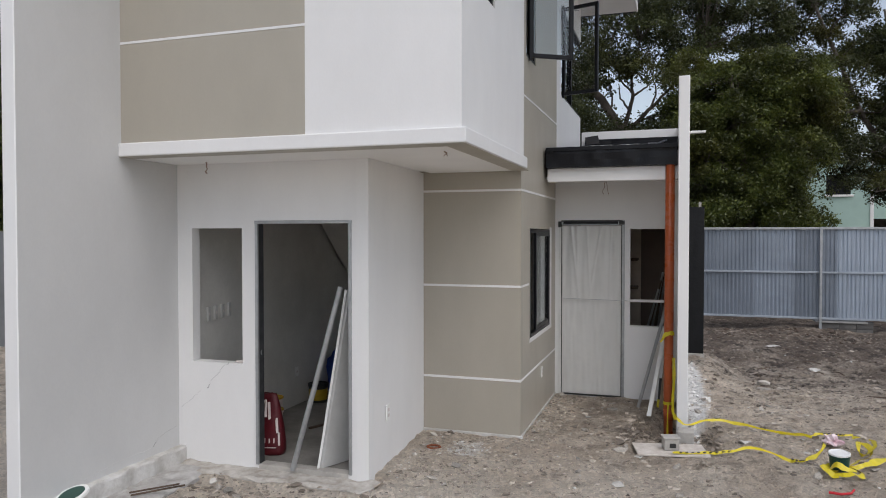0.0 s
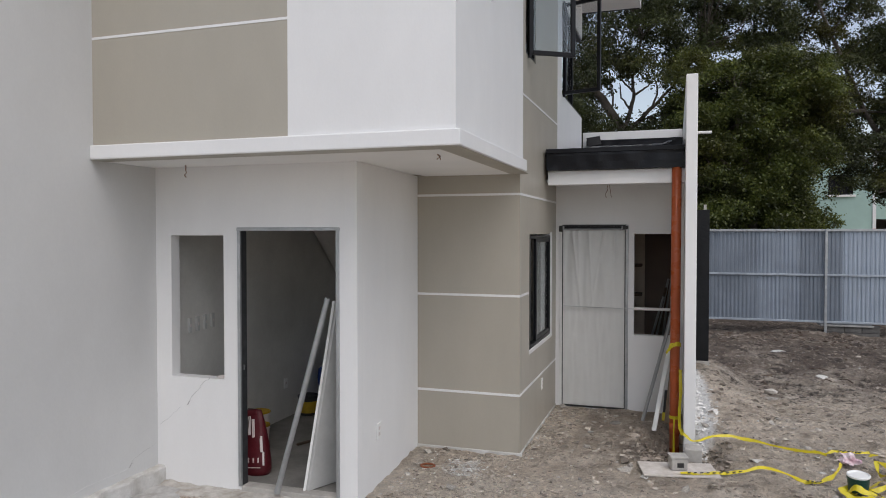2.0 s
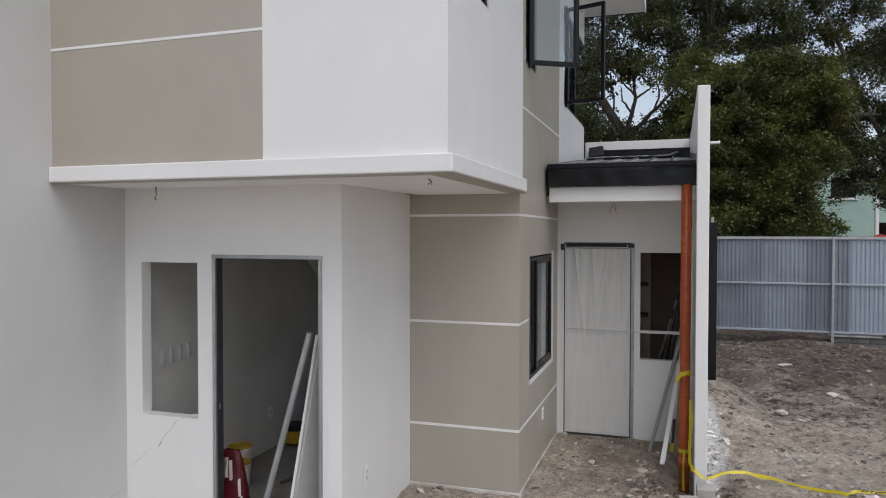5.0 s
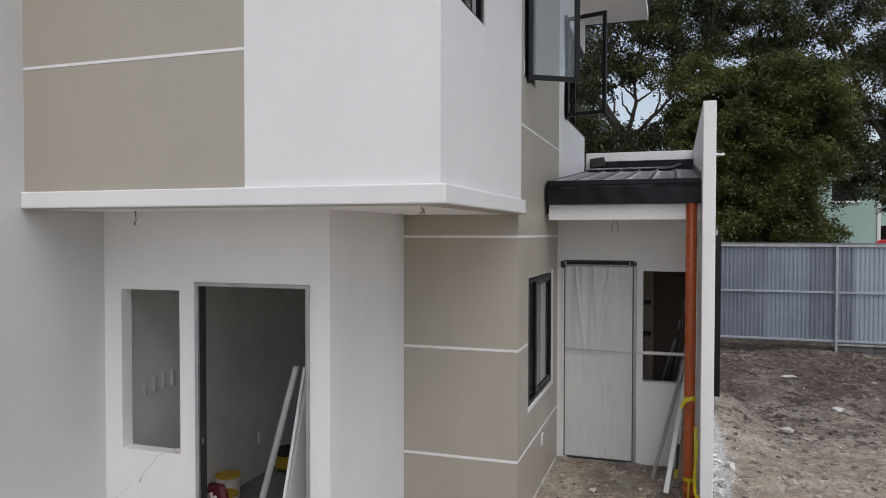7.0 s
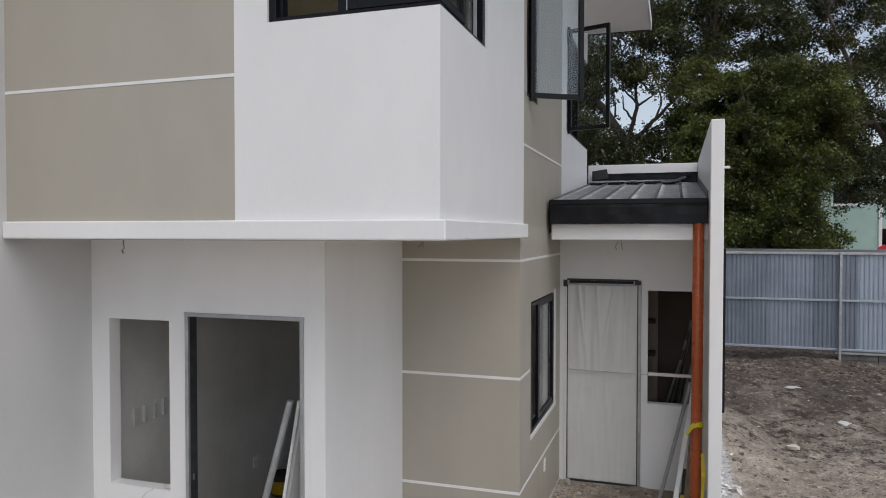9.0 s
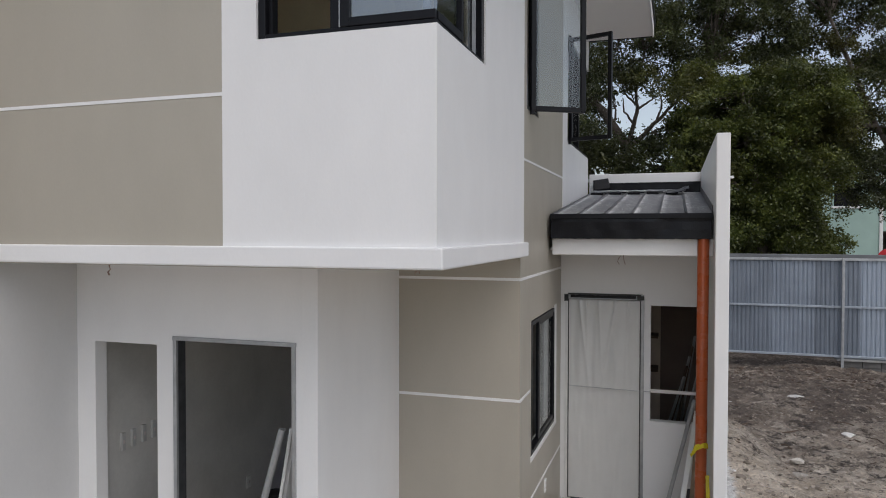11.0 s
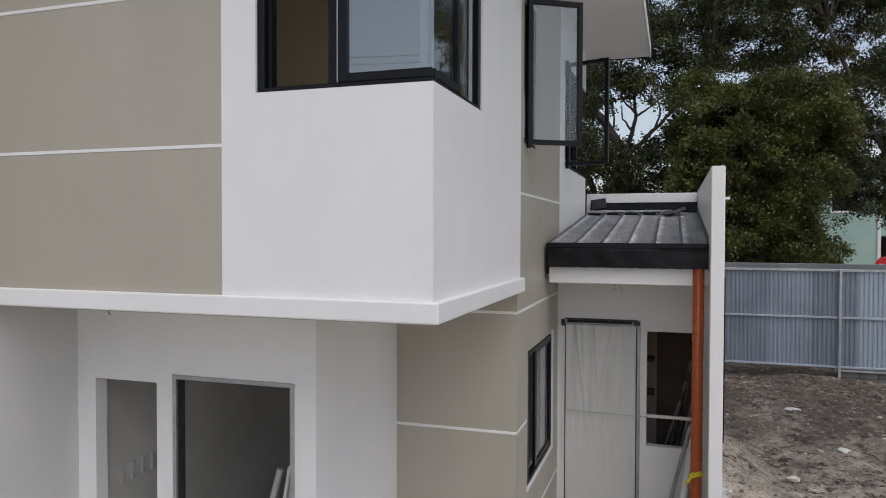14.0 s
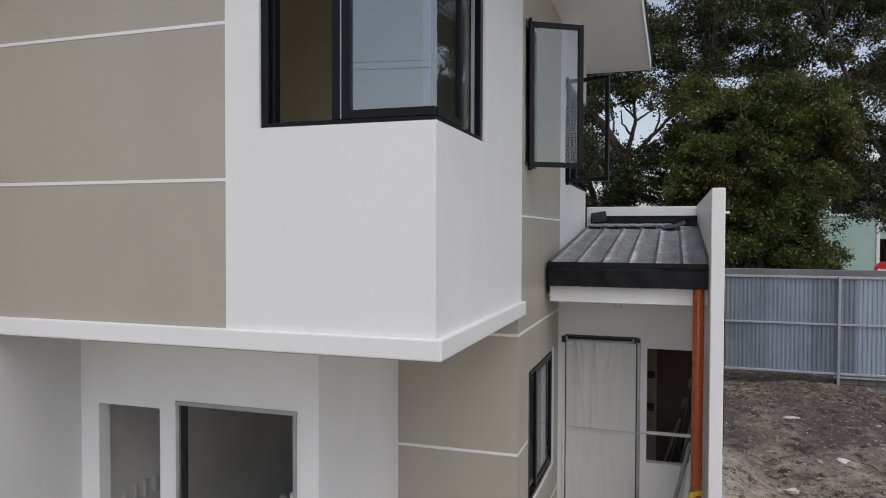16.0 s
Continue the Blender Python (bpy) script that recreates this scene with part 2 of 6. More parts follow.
def roof_material():
    """Dark coated sheet under a film of cement dust: smears, run-off along the ribs and white splashes."""
    m = bpy.data.materials.new("dusty_roof_sheet")
    m.use_nodes = True
    n, l = m.node_tree.nodes, m.node_tree.links
    b = n["Principled BSDF"]
    co, info, shift = n.new("ShaderNodeTexCoord"), n.new("ShaderNodeObjectInfo"), n.new("ShaderNodeVectorMath")
    shift.operation = 'MULTIPLY_ADD'
    shift.inputs[1].default_value = (7.0, 3.0, 5.0)
    l.new(info.outputs["Location"], shift.inputs[0])
    l.new(co.outputs["Object"], shift.inputs[2])

    def smear(scale, stretch, lo, hi, top, rough=0.7):
        mp, q, r = n.new("ShaderNodeMapping"), n.new("ShaderNodeTexNoise"), n.new("ShaderNodeMapRange")
        mp.inputs["Scale"].default_value = stretch
        q.inputs["Scale"].default_value, q.inputs["Detail"].default_value, q.inputs["Roughness"].default_value = scale, 9, rough
        l.new(shift.outputs[0], mp.inputs["Vector"])
        l.new(mp.outputs[0], q.inputs["Vector"])
        for key, v in (("From Min", lo), ("From Max", hi), ("To Max", top)):
            r.inputs[key].default_value = v
        l.new(q.outputs["Fac"], r.inputs["Value"])
        return r.outputs[0]

    def join(p, q, op):
        k = n.new("ShaderNodeMath")
        k.operation, k.use_clamp = op, True
        l.new(p, k.inputs[0])
        l.new(q, k.inputs[1])
        return k.outputs[0]

    sep, rib = n.new("ShaderNodeSeparateXYZ"), n.new("ShaderNodeMapRange")
    l.new(co.outputs["Object"], sep.inputs[0])
    for key, v in (("From Min", 0.085), ("From Max", 0.03), ("To Max", 1.0)):
        rib.inputs[key].default_value = v
    l.new(sep.outputs["X"], rib.inputs["Value"])
    film = smear(5.0, (1.6, 0.5, 1), 0.34, 0.74, 0.62, 0.85)
    runs = join(rib.outputs[0], smear(9.0, (1, 0.4, 1), 0.40, 0.60, 0.85, 0.8), 'MULTIPLY')
    marks = smear(34.0, (1.0, 0.22, 1), 0.575, 0.63, 0.55, 0.75)
    specks = smear(42.0, (1, 0.6, 1), 0.665, 0.70, 0.95, 0.5)
    pan = n.new("ShaderNodeMapRange")
    for key, v in (("From Min", 0.020), ("From Max", 0.030), ("To Min", 0.12), ("To Max", 1.0)):
        pan.inputs[key].default_value = v
    l.new(sep.outputs["X"], pan.inputs["Value"])
    dust = join(join(join(film, runs, 'ADD'), join(marks, specks, 'ADD'), 'ADD'), pan.outputs[0], 'MULTIPLY')
    mix, rg = n.new("ShaderNodeMix"), n.new("ShaderNodeMapRange")
    mix.data_type = 'RGBA'
    mix.inputs["A"].default_value, mix.inputs["B"].default_value = (0.024, 0.025, 0.029, 1), (0.68, 0.68, 0.69, 1)
    l.new(dust, mix.inputs["Factor"])
    l.new(mix.outputs["Result"], b.inputs["Base Color"])
    for key, v in (("To Min", 0.36), ("To Max", 0.9)):
        rg.inputs[key].default_value = v
    l.new(dust, rg.inputs["Value"])
    l.new(rg.outputs[0], b.inputs["Roughness"])
    return m


def leaf_material(name, base, alt):
    m = bpy.data.materials.new(name)
    m.use_nodes = True
    t = m.node_tree
    n, l = t.nodes, t.links
    b = n["Principled BSDF"]
    g = n.new("ShaderNodeNewGeometry")
    mix = n.new("ShaderNodeMix")
    mix.data_type = 'RGBA'
    mix.inputs["A"].default_value, mix.inputs["B"].default_value = (*base, 1), (*alt, 1)
    l.new(g.outputs["Random Per Island"], mix.inputs["Factor"])
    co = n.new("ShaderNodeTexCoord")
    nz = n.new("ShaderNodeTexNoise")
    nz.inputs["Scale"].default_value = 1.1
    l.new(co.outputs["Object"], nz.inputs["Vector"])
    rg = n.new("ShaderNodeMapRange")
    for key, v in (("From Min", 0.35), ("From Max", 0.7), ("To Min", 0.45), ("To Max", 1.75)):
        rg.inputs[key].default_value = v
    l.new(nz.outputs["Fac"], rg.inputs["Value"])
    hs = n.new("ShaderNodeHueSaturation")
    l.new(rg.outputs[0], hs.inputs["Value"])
    age, fade, warm = n.new("ShaderNodeTexNoise"), n.new("ShaderNodeMapRange"), n.new("ShaderNodeMix")
    age.inputs["Scale"].default_value = 0.38
    l.new(co.outputs["Object"], age.inputs["Vector"])
    for key, v in (("From Min", 0.52), ("From Max", 0.72), ("To Max", 0.75)):
        fade.inputs[key].default_value = v
    l.new(age.outputs["Fac"], fade.inputs["Value"])
    warm.data_type = 'RGBA'
    warm.inputs["B"].default_value = (0.095, 0.082, 0.016, 1)
    l.new(fade.outputs[0], warm.inputs["Factor"])
    l.new(mix.outputs["Result"], warm.inputs["A"])
    l.new(warm.outputs["Result"], hs.inputs["Color"])
    l.new(hs.outputs[0], b.inputs["Base Color"])
    b.inputs["Roughness"].default_value = 0.42
    tr = n.new("ShaderNodeBsdfTranslucent")
    l.new(hs.outputs[0], tr.inputs["Color"])
    ms = n.new("ShaderNodeMixShader")
    ms.inputs[0].default_value = 0.38
    l.new(b.outputs[0], ms.inputs[1])
    l.new(tr.outputs[0], ms.inputs[2])
    l.new(ms.outputs[0], n["Material Output"].inputs["Surface"])
    return m


# white wall paint greyed: the party wall's shaded side is put into the colour
PARTYSHADE = mat("shaded_white_wall_paint", (0.565, 0.565, 0.56), 0.6, var=0.05, scale=0.9, fine=70, bump=0.12, stretch=(1, 1, 0.6), wave=0.15)
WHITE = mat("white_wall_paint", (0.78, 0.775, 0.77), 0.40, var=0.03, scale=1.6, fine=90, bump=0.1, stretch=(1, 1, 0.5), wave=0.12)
# whiter than WHITE: light thrown up from the ground is put into the colour
BOUNCEWHITE = mat("bounce_lit_flat_white", (0.88, 0.875, 0.86), 0.7, var=0.02, scale=1.6, fine=60, bump=0.05)
BEIGE = mat("beige_wall_paint", (0.40, 0.37, 0.312), 0.38, var=0.04, scale=1.8, fine=90, bump=0.1, stretch=(1, 1, 0.5), wave=0.1)
INNER = mat("grey_skim_coat", (0.63, 0.62, 0.59), 0.8, var=0.1, scale=1.6, fine=40, bump=0.15)
OLIVE = mat("olive_inner_paint", (0.84, 0.735, 0.52), 0.7, var=0.05, scale=2, fine=60, bump=0.1)
CONCRETE = mat("rough_concrete", (0.40, 0.38, 0.35), 0.9, var=0.2, scale=5, fine=45, bump=0.6, dist=0.01)
SCREED = mat("dusty_dark_screed", (0.20, 0.19, 0.175), 0.85, var=0.22, scale=3, fine=45, bump=0.4, dist=0.008)
LIME = mat("lime_splashed_concrete", (0.55, 0.54, 0.525), 0.9, var=0.16, scale=6, fine=40, bump=0.6, tint=(0.42, 0.40, 0.37), dist=0.01)
BLACK = mat("black_aluminium", (0.007, 0.007, 0.009), 0.35, spec=0.22, var=0.15, scale=5, fine=80, bump=0.04)
STEEL = mat("galvanised_steel", (0.42, 0.43, 0.44), 0.5, metal=0.75, var=0.14, scale=6, fine=50, bump=0.1)
FENCE = mat("fence_sheet_metal", (0.25, 0.285, 0.335), 0.45, metal=0.35, var=0.12, scale=1.2, fine=30, bump=0.05, rand=0.24)
FENCEPALE = mat("new_fence_sheet_metal", (0.36, 0.41, 0.48), 0.42, metal=0.35, var=0.08, scale=1.2, fine=30, bump=0.05)
RAIL = mat("fence_rail_metal", (0.38, 0.42, 0.47), 0.45, metal=0.3, var=0.12, scale=3, fine=30, bump=0.05)
ROOFDARK = mat("dark_roof_flashing", (0.007, 0.0075, 0.010), 0.34, spec=0.25, var=0.25, scale=4, fine=40, bump=0.25, dist=0.006)
ROOFDUST = roof_material()
PIPE = mat("orange_drain_pipe", (0.38, 0.085, 0.027), 0.28, var=0.12, scale=5, fine=50, bump=0.05)
BARK = mat("tree_bark", (0.12, 0.10, 0.085), 0.9, var=0.3, scale=3, fine=25, bump=0.8, dist=0.03)
GLASS = glass_material()
TINTED = glass_material("pale_window_glass", 1.65, (0.86, 0.90, 0.92))
COATED = glass_material("coated_window_glass", 3.2, (0.72, 0.78, 0.82))
CLEARGLASS = glass_material("clear_window_glass", 1.2, (0.97, 0.98, 0.98))
SIDEGLASS = glass_material("side_window_glass", 2.0, (0.74, 0.80, 0.83))
SOIL = soil_material()
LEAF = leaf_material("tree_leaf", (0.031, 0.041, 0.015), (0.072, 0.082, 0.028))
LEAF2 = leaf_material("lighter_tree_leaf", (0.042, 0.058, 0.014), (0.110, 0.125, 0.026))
MINT = mat("mint_wall_paint", (0.36, 0.50, 0.45), 0.7, var=0.06, scale=1, fine=20, bump=0.1)
BLOCK = mat("hollow_block", (0.13, 0.124, 0.118), 0.95, var=0.2, scale=4, fine=40, bump=0.6, rand=0.15, dist=0.01)
RUST = mat("rusty_iron", (0.22, 0.07, 0.03), 0.85, var=0.25, scale=20, fine=80, bump=0.3)
RED = mat("red_enamel", (0.55, 0.02, 0.03), 0.4, var=0.05)
TARP = mat("black_tarpaulin", (0.006, 0.0065, 0.008), 0.40, spec=0.3, var=0.25, scale=6, fine=25, bump=0.4, dist=0.01)


# ---- mesh helpers ----
def mesh_object(name, bm, material, smooth=False):
    me = bpy.data.meshes.new(name)
    bmesh.ops.recalc_face_normals(bm, faces=bm.faces[:])
    bm.to_mesh(me)
    bm.free()
    for m in (material if isinstance(material, (list, tuple)) else [material]):
        me.materials.append(m)
    if smooth:
        me.polygons.foreach_set("use_smooth", [True] * len(me.polygons))
        me.update()
    return new(name, me)


def part(name, bm, material, parent=None, label="", smooth=False, at=None):
    ob = mesh_object(name, bm, material, smooth)
    if at is not None:
        ob.matrix_basis = at
    if parent is not None:
        ob.parent = parent
    return tagged(ob, label)


def thing(name, label, category, group="", kind="", at=None):
    ob = new(name)
    ob.empty_display_size = 0.1
    if at is not None:
        ob.matrix_basis = at
    return tagged(ob, label, category, group, kind)


def add_box(bm, x0, x1, y0, y1, z0, z1, bevel=0.0, seg=1, m=None):
    v = [bm.verts.new((x, y, z)) for x in (x0, x1) for y in (y0, y1) for z in (z0, z1)]
    f = [bm.faces.new([v[i] for i in q]) for q in ((0, 1, 3, 2), (4, 6, 7, 5), (0, 4, 5, 1), (2, 3, 7, 6), (0, 2, 6, 4), (1, 5, 7, 3))]
    out = v
    if bevel:
        edges = list({e for q in f for e in q.edges})
        r = bmesh.ops.bevel(bm, geom=edges, offset=bevel, segments=seg, affect='EDGES', profile=0.5)
        out = list({w for q in r["faces"] for w in q.verts} | {w for w in v if w.is_valid})
        out = list({w for w in out if w.is_valid})
    if m is not None:
        bmesh.ops.transform(bm, matrix=m, verts=out)
    return out


def box(x0, x1, y0, y1, z0, z1, bevel=0.004, seg=1):
    bm = bmesh.new()
    add_box(bm, x0, x1, y0, y1, z0, z1, bevel, seg)
    return bm


def beam(p, q, w, d, bevel=0.002):
    """A bar of section w by d from p to q."""
    p, q = Vector(p), Vector(q)
    bm = bmesh.new()
    length = (q - p).length
    add_box(bm, -w / 2, w / 2, -d / 2, d / 2, 0, length, bevel)
    turn = (q - p).to_track_quat("Z", "Y").to_matrix().to_4x4()
    bmesh.ops.transform(bm, matrix=Matrix.Translation(p) @ turn, verts=bm.verts[:])
    return bm


def add_tube(bm, pts, radii, sides=10, cap=True):
    """A tube along pts with a radius at each."""
    pts = [Vector(p) for p in pts]
    rings = []
    ref = Vector((0.31, 0.87, 0.38))
    for i, p in enumerate(pts):
        d = (pts[min(i + 1, len(pts) - 1)] - pts[max(i - 1, 0)]).normalized()
        u = d.cross(ref if abs(d.dot(ref)) < 0.95 else Vector((1, 0, 0))).normalized()
        w = d.cross(u)
        rings.append([bm.verts.new(p + radii[i] * (math.cos(2 * math.pi * k / sides) * u + math.sin(2 * math.pi * k / sides) * w)) for k in range(sides)])
    for a_r, b_r in zip(rings, rings[1:]):
        for k in range(sides):
            bm.faces.new((a_r[k], a_r[(k + 1) % sides], b_r[(k + 1) % sides], b_r[k]))
    if cap:
        bm.faces.new(rings[0][::-1])
        bm.faces.new(rings[-1])


def tube(pts, r, sides=10):
    bm = bmesh.new()
    add_tube(bm, pts, r if isinstance(r, (list, tuple)) else [r] * len(pts), sides)
    return bm


def lathe(profile, sides=24):
    """A turned shape from (radius, z) pairs round z."""
    bm = bmesh.new()
    rings = [[bm.verts.new((r * math.cos(2 * math.pi * k / sides), r * math.sin(2 * math.pi * k / sides), z)) for k in range(sides)] for r, z in profile]
    for a_r, b_r in zip(rings, rings[1:]):
        for k in range(sides):
            bm.faces.new((a_r[k], a_r[(k + 1) % sides], b_r[(k + 1) % sides], b_r[k]))
    bm.faces.new(rings[0][::-1])
    bm.faces.new(rings[-1])
    return bm


def holed(u0, u1, v0, v1, thick, holes=()):
    """A wall in x (u) and z (v), its face at y = 0 and its back at y = thick, with holes (u0, u1, v0, v1) cut through it."""
    us = sorted({u0, u1, *[h[0] for h in holes], *[h[1] for h in holes]})
    vs = sorted({v0, v1, *[h[2] for h in holes], *[h[3] for h in holes]})
    solid = lambda i, j: 0 <= i < len(us) - 1 and 0 <= j < len(vs) - 1 and not any(
        h[0] < (us[i] + us[i + 1]) / 2 < h[1] and h[2] < (vs[j] + vs[j + 1]) / 2 < h[3] for h in holes)
    bm = bmesh.new()
    made = {}

    def v(i, j, k):
        if (i, j, k) not in made:
            made[i, j, k] = bm.verts.new((us[i], thick * k, vs[j]))
        return made[i, j, k]

    for i in range(len(us) - 1):
        for j in range(len(vs) - 1):
            if not solid(i, j):
                continue
            bm.faces.new((v(i, j, 0), v(i + 1, j, 0), v(i + 1, j + 1, 0), v(i, j + 1, 0)))
            bm.faces.new((v(i, j, 1), v(i, j + 1, 1), v(i + 1, j + 1, 1), v(i + 1, j, 1)))
            for di, dj, p, q in ((-1, 0, (i, j), (i, j + 1)), (1, 0, (i + 1, j), (i + 1, j + 1)), (0, -1, (i, j), (i + 1, j)), (0, 1, (i, j + 1), (i + 1, j + 1))):
                if not solid(i + di, j + dj):
                    bm.faces.new((v(*p, 0), v(*q, 0), v(*q, 1), v(*p, 1)))
    bmesh.ops.recalc_face_normals(bm, faces=bm.faces[:])
    return bm


def facing_front(y):
    return pose(0, y, 0)


def facing_right(x):
    """u runs along +y, the wall's face looks to +x."""
    return pose(x, 0, 0, 0, 0, 90)


# ---- measures of the house ----
PARTY, FRONT, BAYX = -4.135, 5.127, -2.318        # party wall face, door wall face, its right corner
BEIGE_Y, SIDE = 6.63, -1.41                       # beige block: front face, side face
BOX_Y, BOX_X = 4.476, -1.349                      # upper box: front face, side face
BOX_END, SOFFIT, LEDGE = 6.456, 2.565, 2.668
BACK, REAR, EAVE = 8.64, 10.92, 5.38
FIN0, FIN1, FIN_Y, FIN_TOP = 0.012, 0.119, 7.5, 3.545


# ---- ground ----
def ground_height(x, y):
    away = min(1, max(0, max((x - 0.35) / 0.8, (y - 12.2) / 2)))
    drop = -0.50 * min(1, max(0, (y - 8.2) / 5.0)) ** 1.1 * away
    z = drop - 0.04 * min(1, max(0, (y - 14) / 8))
    if y < 5.0 and x < -0.5:
        z -= 0.06 * min(1, (5.0 - y) / 0.25) * min(1, (-0.5 - x) / 1.5)
    elif y < 5.25 and x < -2.1:
        z -= 0.06 * min(1, (-2.1 - x) / 0.2)
    if x < -2.25 and 3.4 < y < 5.25 and (x < -3.72 or y > 4.93):      # bed of the footings
        z -= 0.06
    if y > 16.5:
        z += 0.10 * min(1, (y - 16.5) / 2.5) * max(0, 0.25 + noise.noise(Vector((x * 0.55, y * 0.4, 2.2))))
    if y > 17.5:
        z -= 0.10 * min(1, (y - 17.5) / 2.5)
    pit = math.hypot((x + 0.02) / 0.26, (y - 7.5) / 0.42)
    if pit < 1.6:
        z -= 0.34 * max(0, 1 - pit / 1.6) ** 0.6
    pit = math.hypot((x - 0.27) / 0.16, (y - 6.86) / 0.22)
    if pit < 1:
        z -= 0.14 * (1 - pit) ** 0.7
    pit = math.hypot((x + 0.30) / 0.2, (y - 7.05) / 0.26)
    if pit < 1:
        z -= 0.13 * (1 - pit) ** 0.7
    inside = -4.1 < x < -2.42 and 5.2 < y < 10.9 or -2.5 < x < -1.45 and 6.7 < y < 10.9 or -1.4 < x < 0.05 and 8.7 < y < 11.1
    if inside:
        return -0.12
    n = noise.fractal(Vector((x * 1.1, y * 1.1, 0.3)), 1.0, 2.0, 5)
    f = noise.fractal(Vector((x * 6, y * 6, 4.3)), 1.0, 2.0, 3)
    f += 0.55 * noise.fractal(Vector((x * 15, y * 15, 1.3)), 1.0, 2.0, 2)
    amp = 0.035 + 0.05 * min(1, max(0, (y - 9) / 6))
    near_house = 0.25 if (x < 0.2 and y > 4.6) else 1.0
    return z + near_house * amp * n + (0.019 if near_house < 1 else 0.038) * f


def build_ground():
    def axis(lo, hi, fine_lo, fine_hi, step):
        mid = list(np.arange(fine_lo, fine_hi + 1e-6, step))
        out, d = [], step
        x = fine_hi
        while x < hi:
            d *= 1.25
            x += d
            out.append(min(x, hi))
        low, d = [], step
        x = fine_lo
        while x > lo:
            d *= 1.25
            x -= d
            low.append(max(x, lo))
        return low[::-1] + mid + out

    xs, ys = axis(-900, 900, -4.6, 7.5, 0.042), axis(-900, 1500, 3.0, 21.5, 0.042)
    verts = [(x, y, ground_height(x, y)) for y in ys for x in xs]
    w = len(xs)
    faces = [(j * w + i, j * w + i + 1, (j + 1) * w + i + 1, (j + 1) * w + i) for j in range(len(ys) - 1) for i in range(w - 1)]
    me = bpy.data.meshes.new("ground")
    me.from_pydata(verts, [], faces)
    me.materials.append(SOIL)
    me.polygons.foreach_set("use_smooth", [True] * len(me.polygons))
    return tagged(new("ground", me), "bare trampled grey-brown soil with rubble of a building site", "ground", kind="structure")


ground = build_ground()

# ---- the house shell ----
house = thing("house", "unfinished white and beige two-storey concrete house with a lean-to", "house")
TH = 0.10
part("party_wall", box(PARTY - 0.118, PARTY, 3.54, 11.2, -0.2, 6.1, 0.006), [PARTYSHADE, WHITE], house, "tall plain off-white party wall")
part("door_wall", holed(PARTY, BAYX, -0.12, SOFFIT, TH, [(-3.348, -2.470, 0.02, 2.068), (-3.985, -3.484, 0.86, 2.010)]), WHITE, house, "white front wall with door and window openings", at=facing_front(FRONT))
bay_turn = math.degrees(math.atan2(-2.396 - BAYX, BEIGE_Y - FRONT))
part("bay_side_wall", holed(0.0005, 1.507, -0.12, SOFFIT, TH), WHITE, house, at=pose(BAYX - 0.0006, FRONT + TH * 0, 0, 0, 0, 90 - bay_turn))
part("beige_front_wall", holed(-2.46, SIDE, -0.12, SOFFIT + 0.04, TH), BEIGE, house, "beige painted lower wall with white lines", at=facing_front(BEIGE_Y))
part("beige_side_wall", holed(BEIGE_Y + TH, 8.71, -0.12, EAVE, TH, [(7.07, 8.25, 0.885, 2.017), (6.86, 7.36, 3.71, 4.87)]), BEIGE, house, "beige painted side wall with white lines", at=facing_right(SIDE))
part("beige_side_wall", holed(BOX_END - 0.05, BEIGE_Y + TH, SOFFIT + 0.04, EAVE, TH), BEIGE, house, at=facing_right(SIDE - 0.0005))
part("rear_side_wall", holed(8.71, REAR, -0.12, EAVE, TH, [(9.03, REAR, 3.72, 4.87)]), WHITE, house, "white upper side wall", at=facing_right(SIDE + 0.003))
part("rear_wall", holed(PARTY, SIDE - TH, -0.12, EAVE, TH, [(-2.35, SIDE - TH, 3.72, 4.87)]), WHITE, house, at=facing_front(REAR - TH))
part("upper_front_wall", holed(PARTY, -2.511, LEDGE - 0.01, EAVE, TH), BEIGE, house, "beige upper wall panel with white lines", at=facing_front(BOX_Y))
part("upper_front_wall", holed(-2.511, BOX_X, LEDGE - 0.01, EAVE, TH, [(-2.307, BOX_X, 3.706, 4.87)]), WHITE, house, "white upper wall with corner window", at=facing_front(BOX_Y - 0.003))
part("upper_side_wall", holed(BOX_Y + TH - 0.003, BOX_END, LEDGE - 0.01, EAVE, TH, [(BOX_Y + TH - 0.003, 5.362, 3.706, 4.87)]), WHITE, house, at=facing_right(BOX_X))
part("upper_return_wall", holed(SIDE - TH, BOX_X - 0.002, LEDGE, EAVE, 0.06), WHITE, house, at=facing_front(BOX_END - 0.062))
# ledge round the upper box, soffit and floor slab
part("ledge", box(PARTY, -1.312, 4.442, BOX_END, SOFFIT, LEDGE, 0.008, 2), WHITE, house, "white projecting floor ledge")
part("floor_slab", box(PARTY + 0.01, SIDE - TH, BOX_END, REAR - TH, SOFFIT + 0.02, LEDGE, 0), INNER, house)
part("soffit_strip", box(-1.49, -1.33, 4.60, BEIGE_Y, SOFFIT - 0.004, SOFFIT, 0), BEIGE, house)
part("soffit_strip", box(PARTY + 0.001, -1.33, 4.452, 4.60, SOFFIT - 0.004, SOFFIT, 0), BEIGE, house)
part("soffit_panel", box(PARTY + 0.001, -1.49, 4.60, FRONT - 0.001, SOFFIT - 0.003, SOFFIT, 0), BOUNCEWHITE, house, "bright white soffit panel")
part("soffit_panel", box(BAYX + 0.002, -1.49, FRONT, BEIGE_Y - 0.005, SOFFIT - 0.003, SOFFIT, 0), BOUNCEWHITE, house)
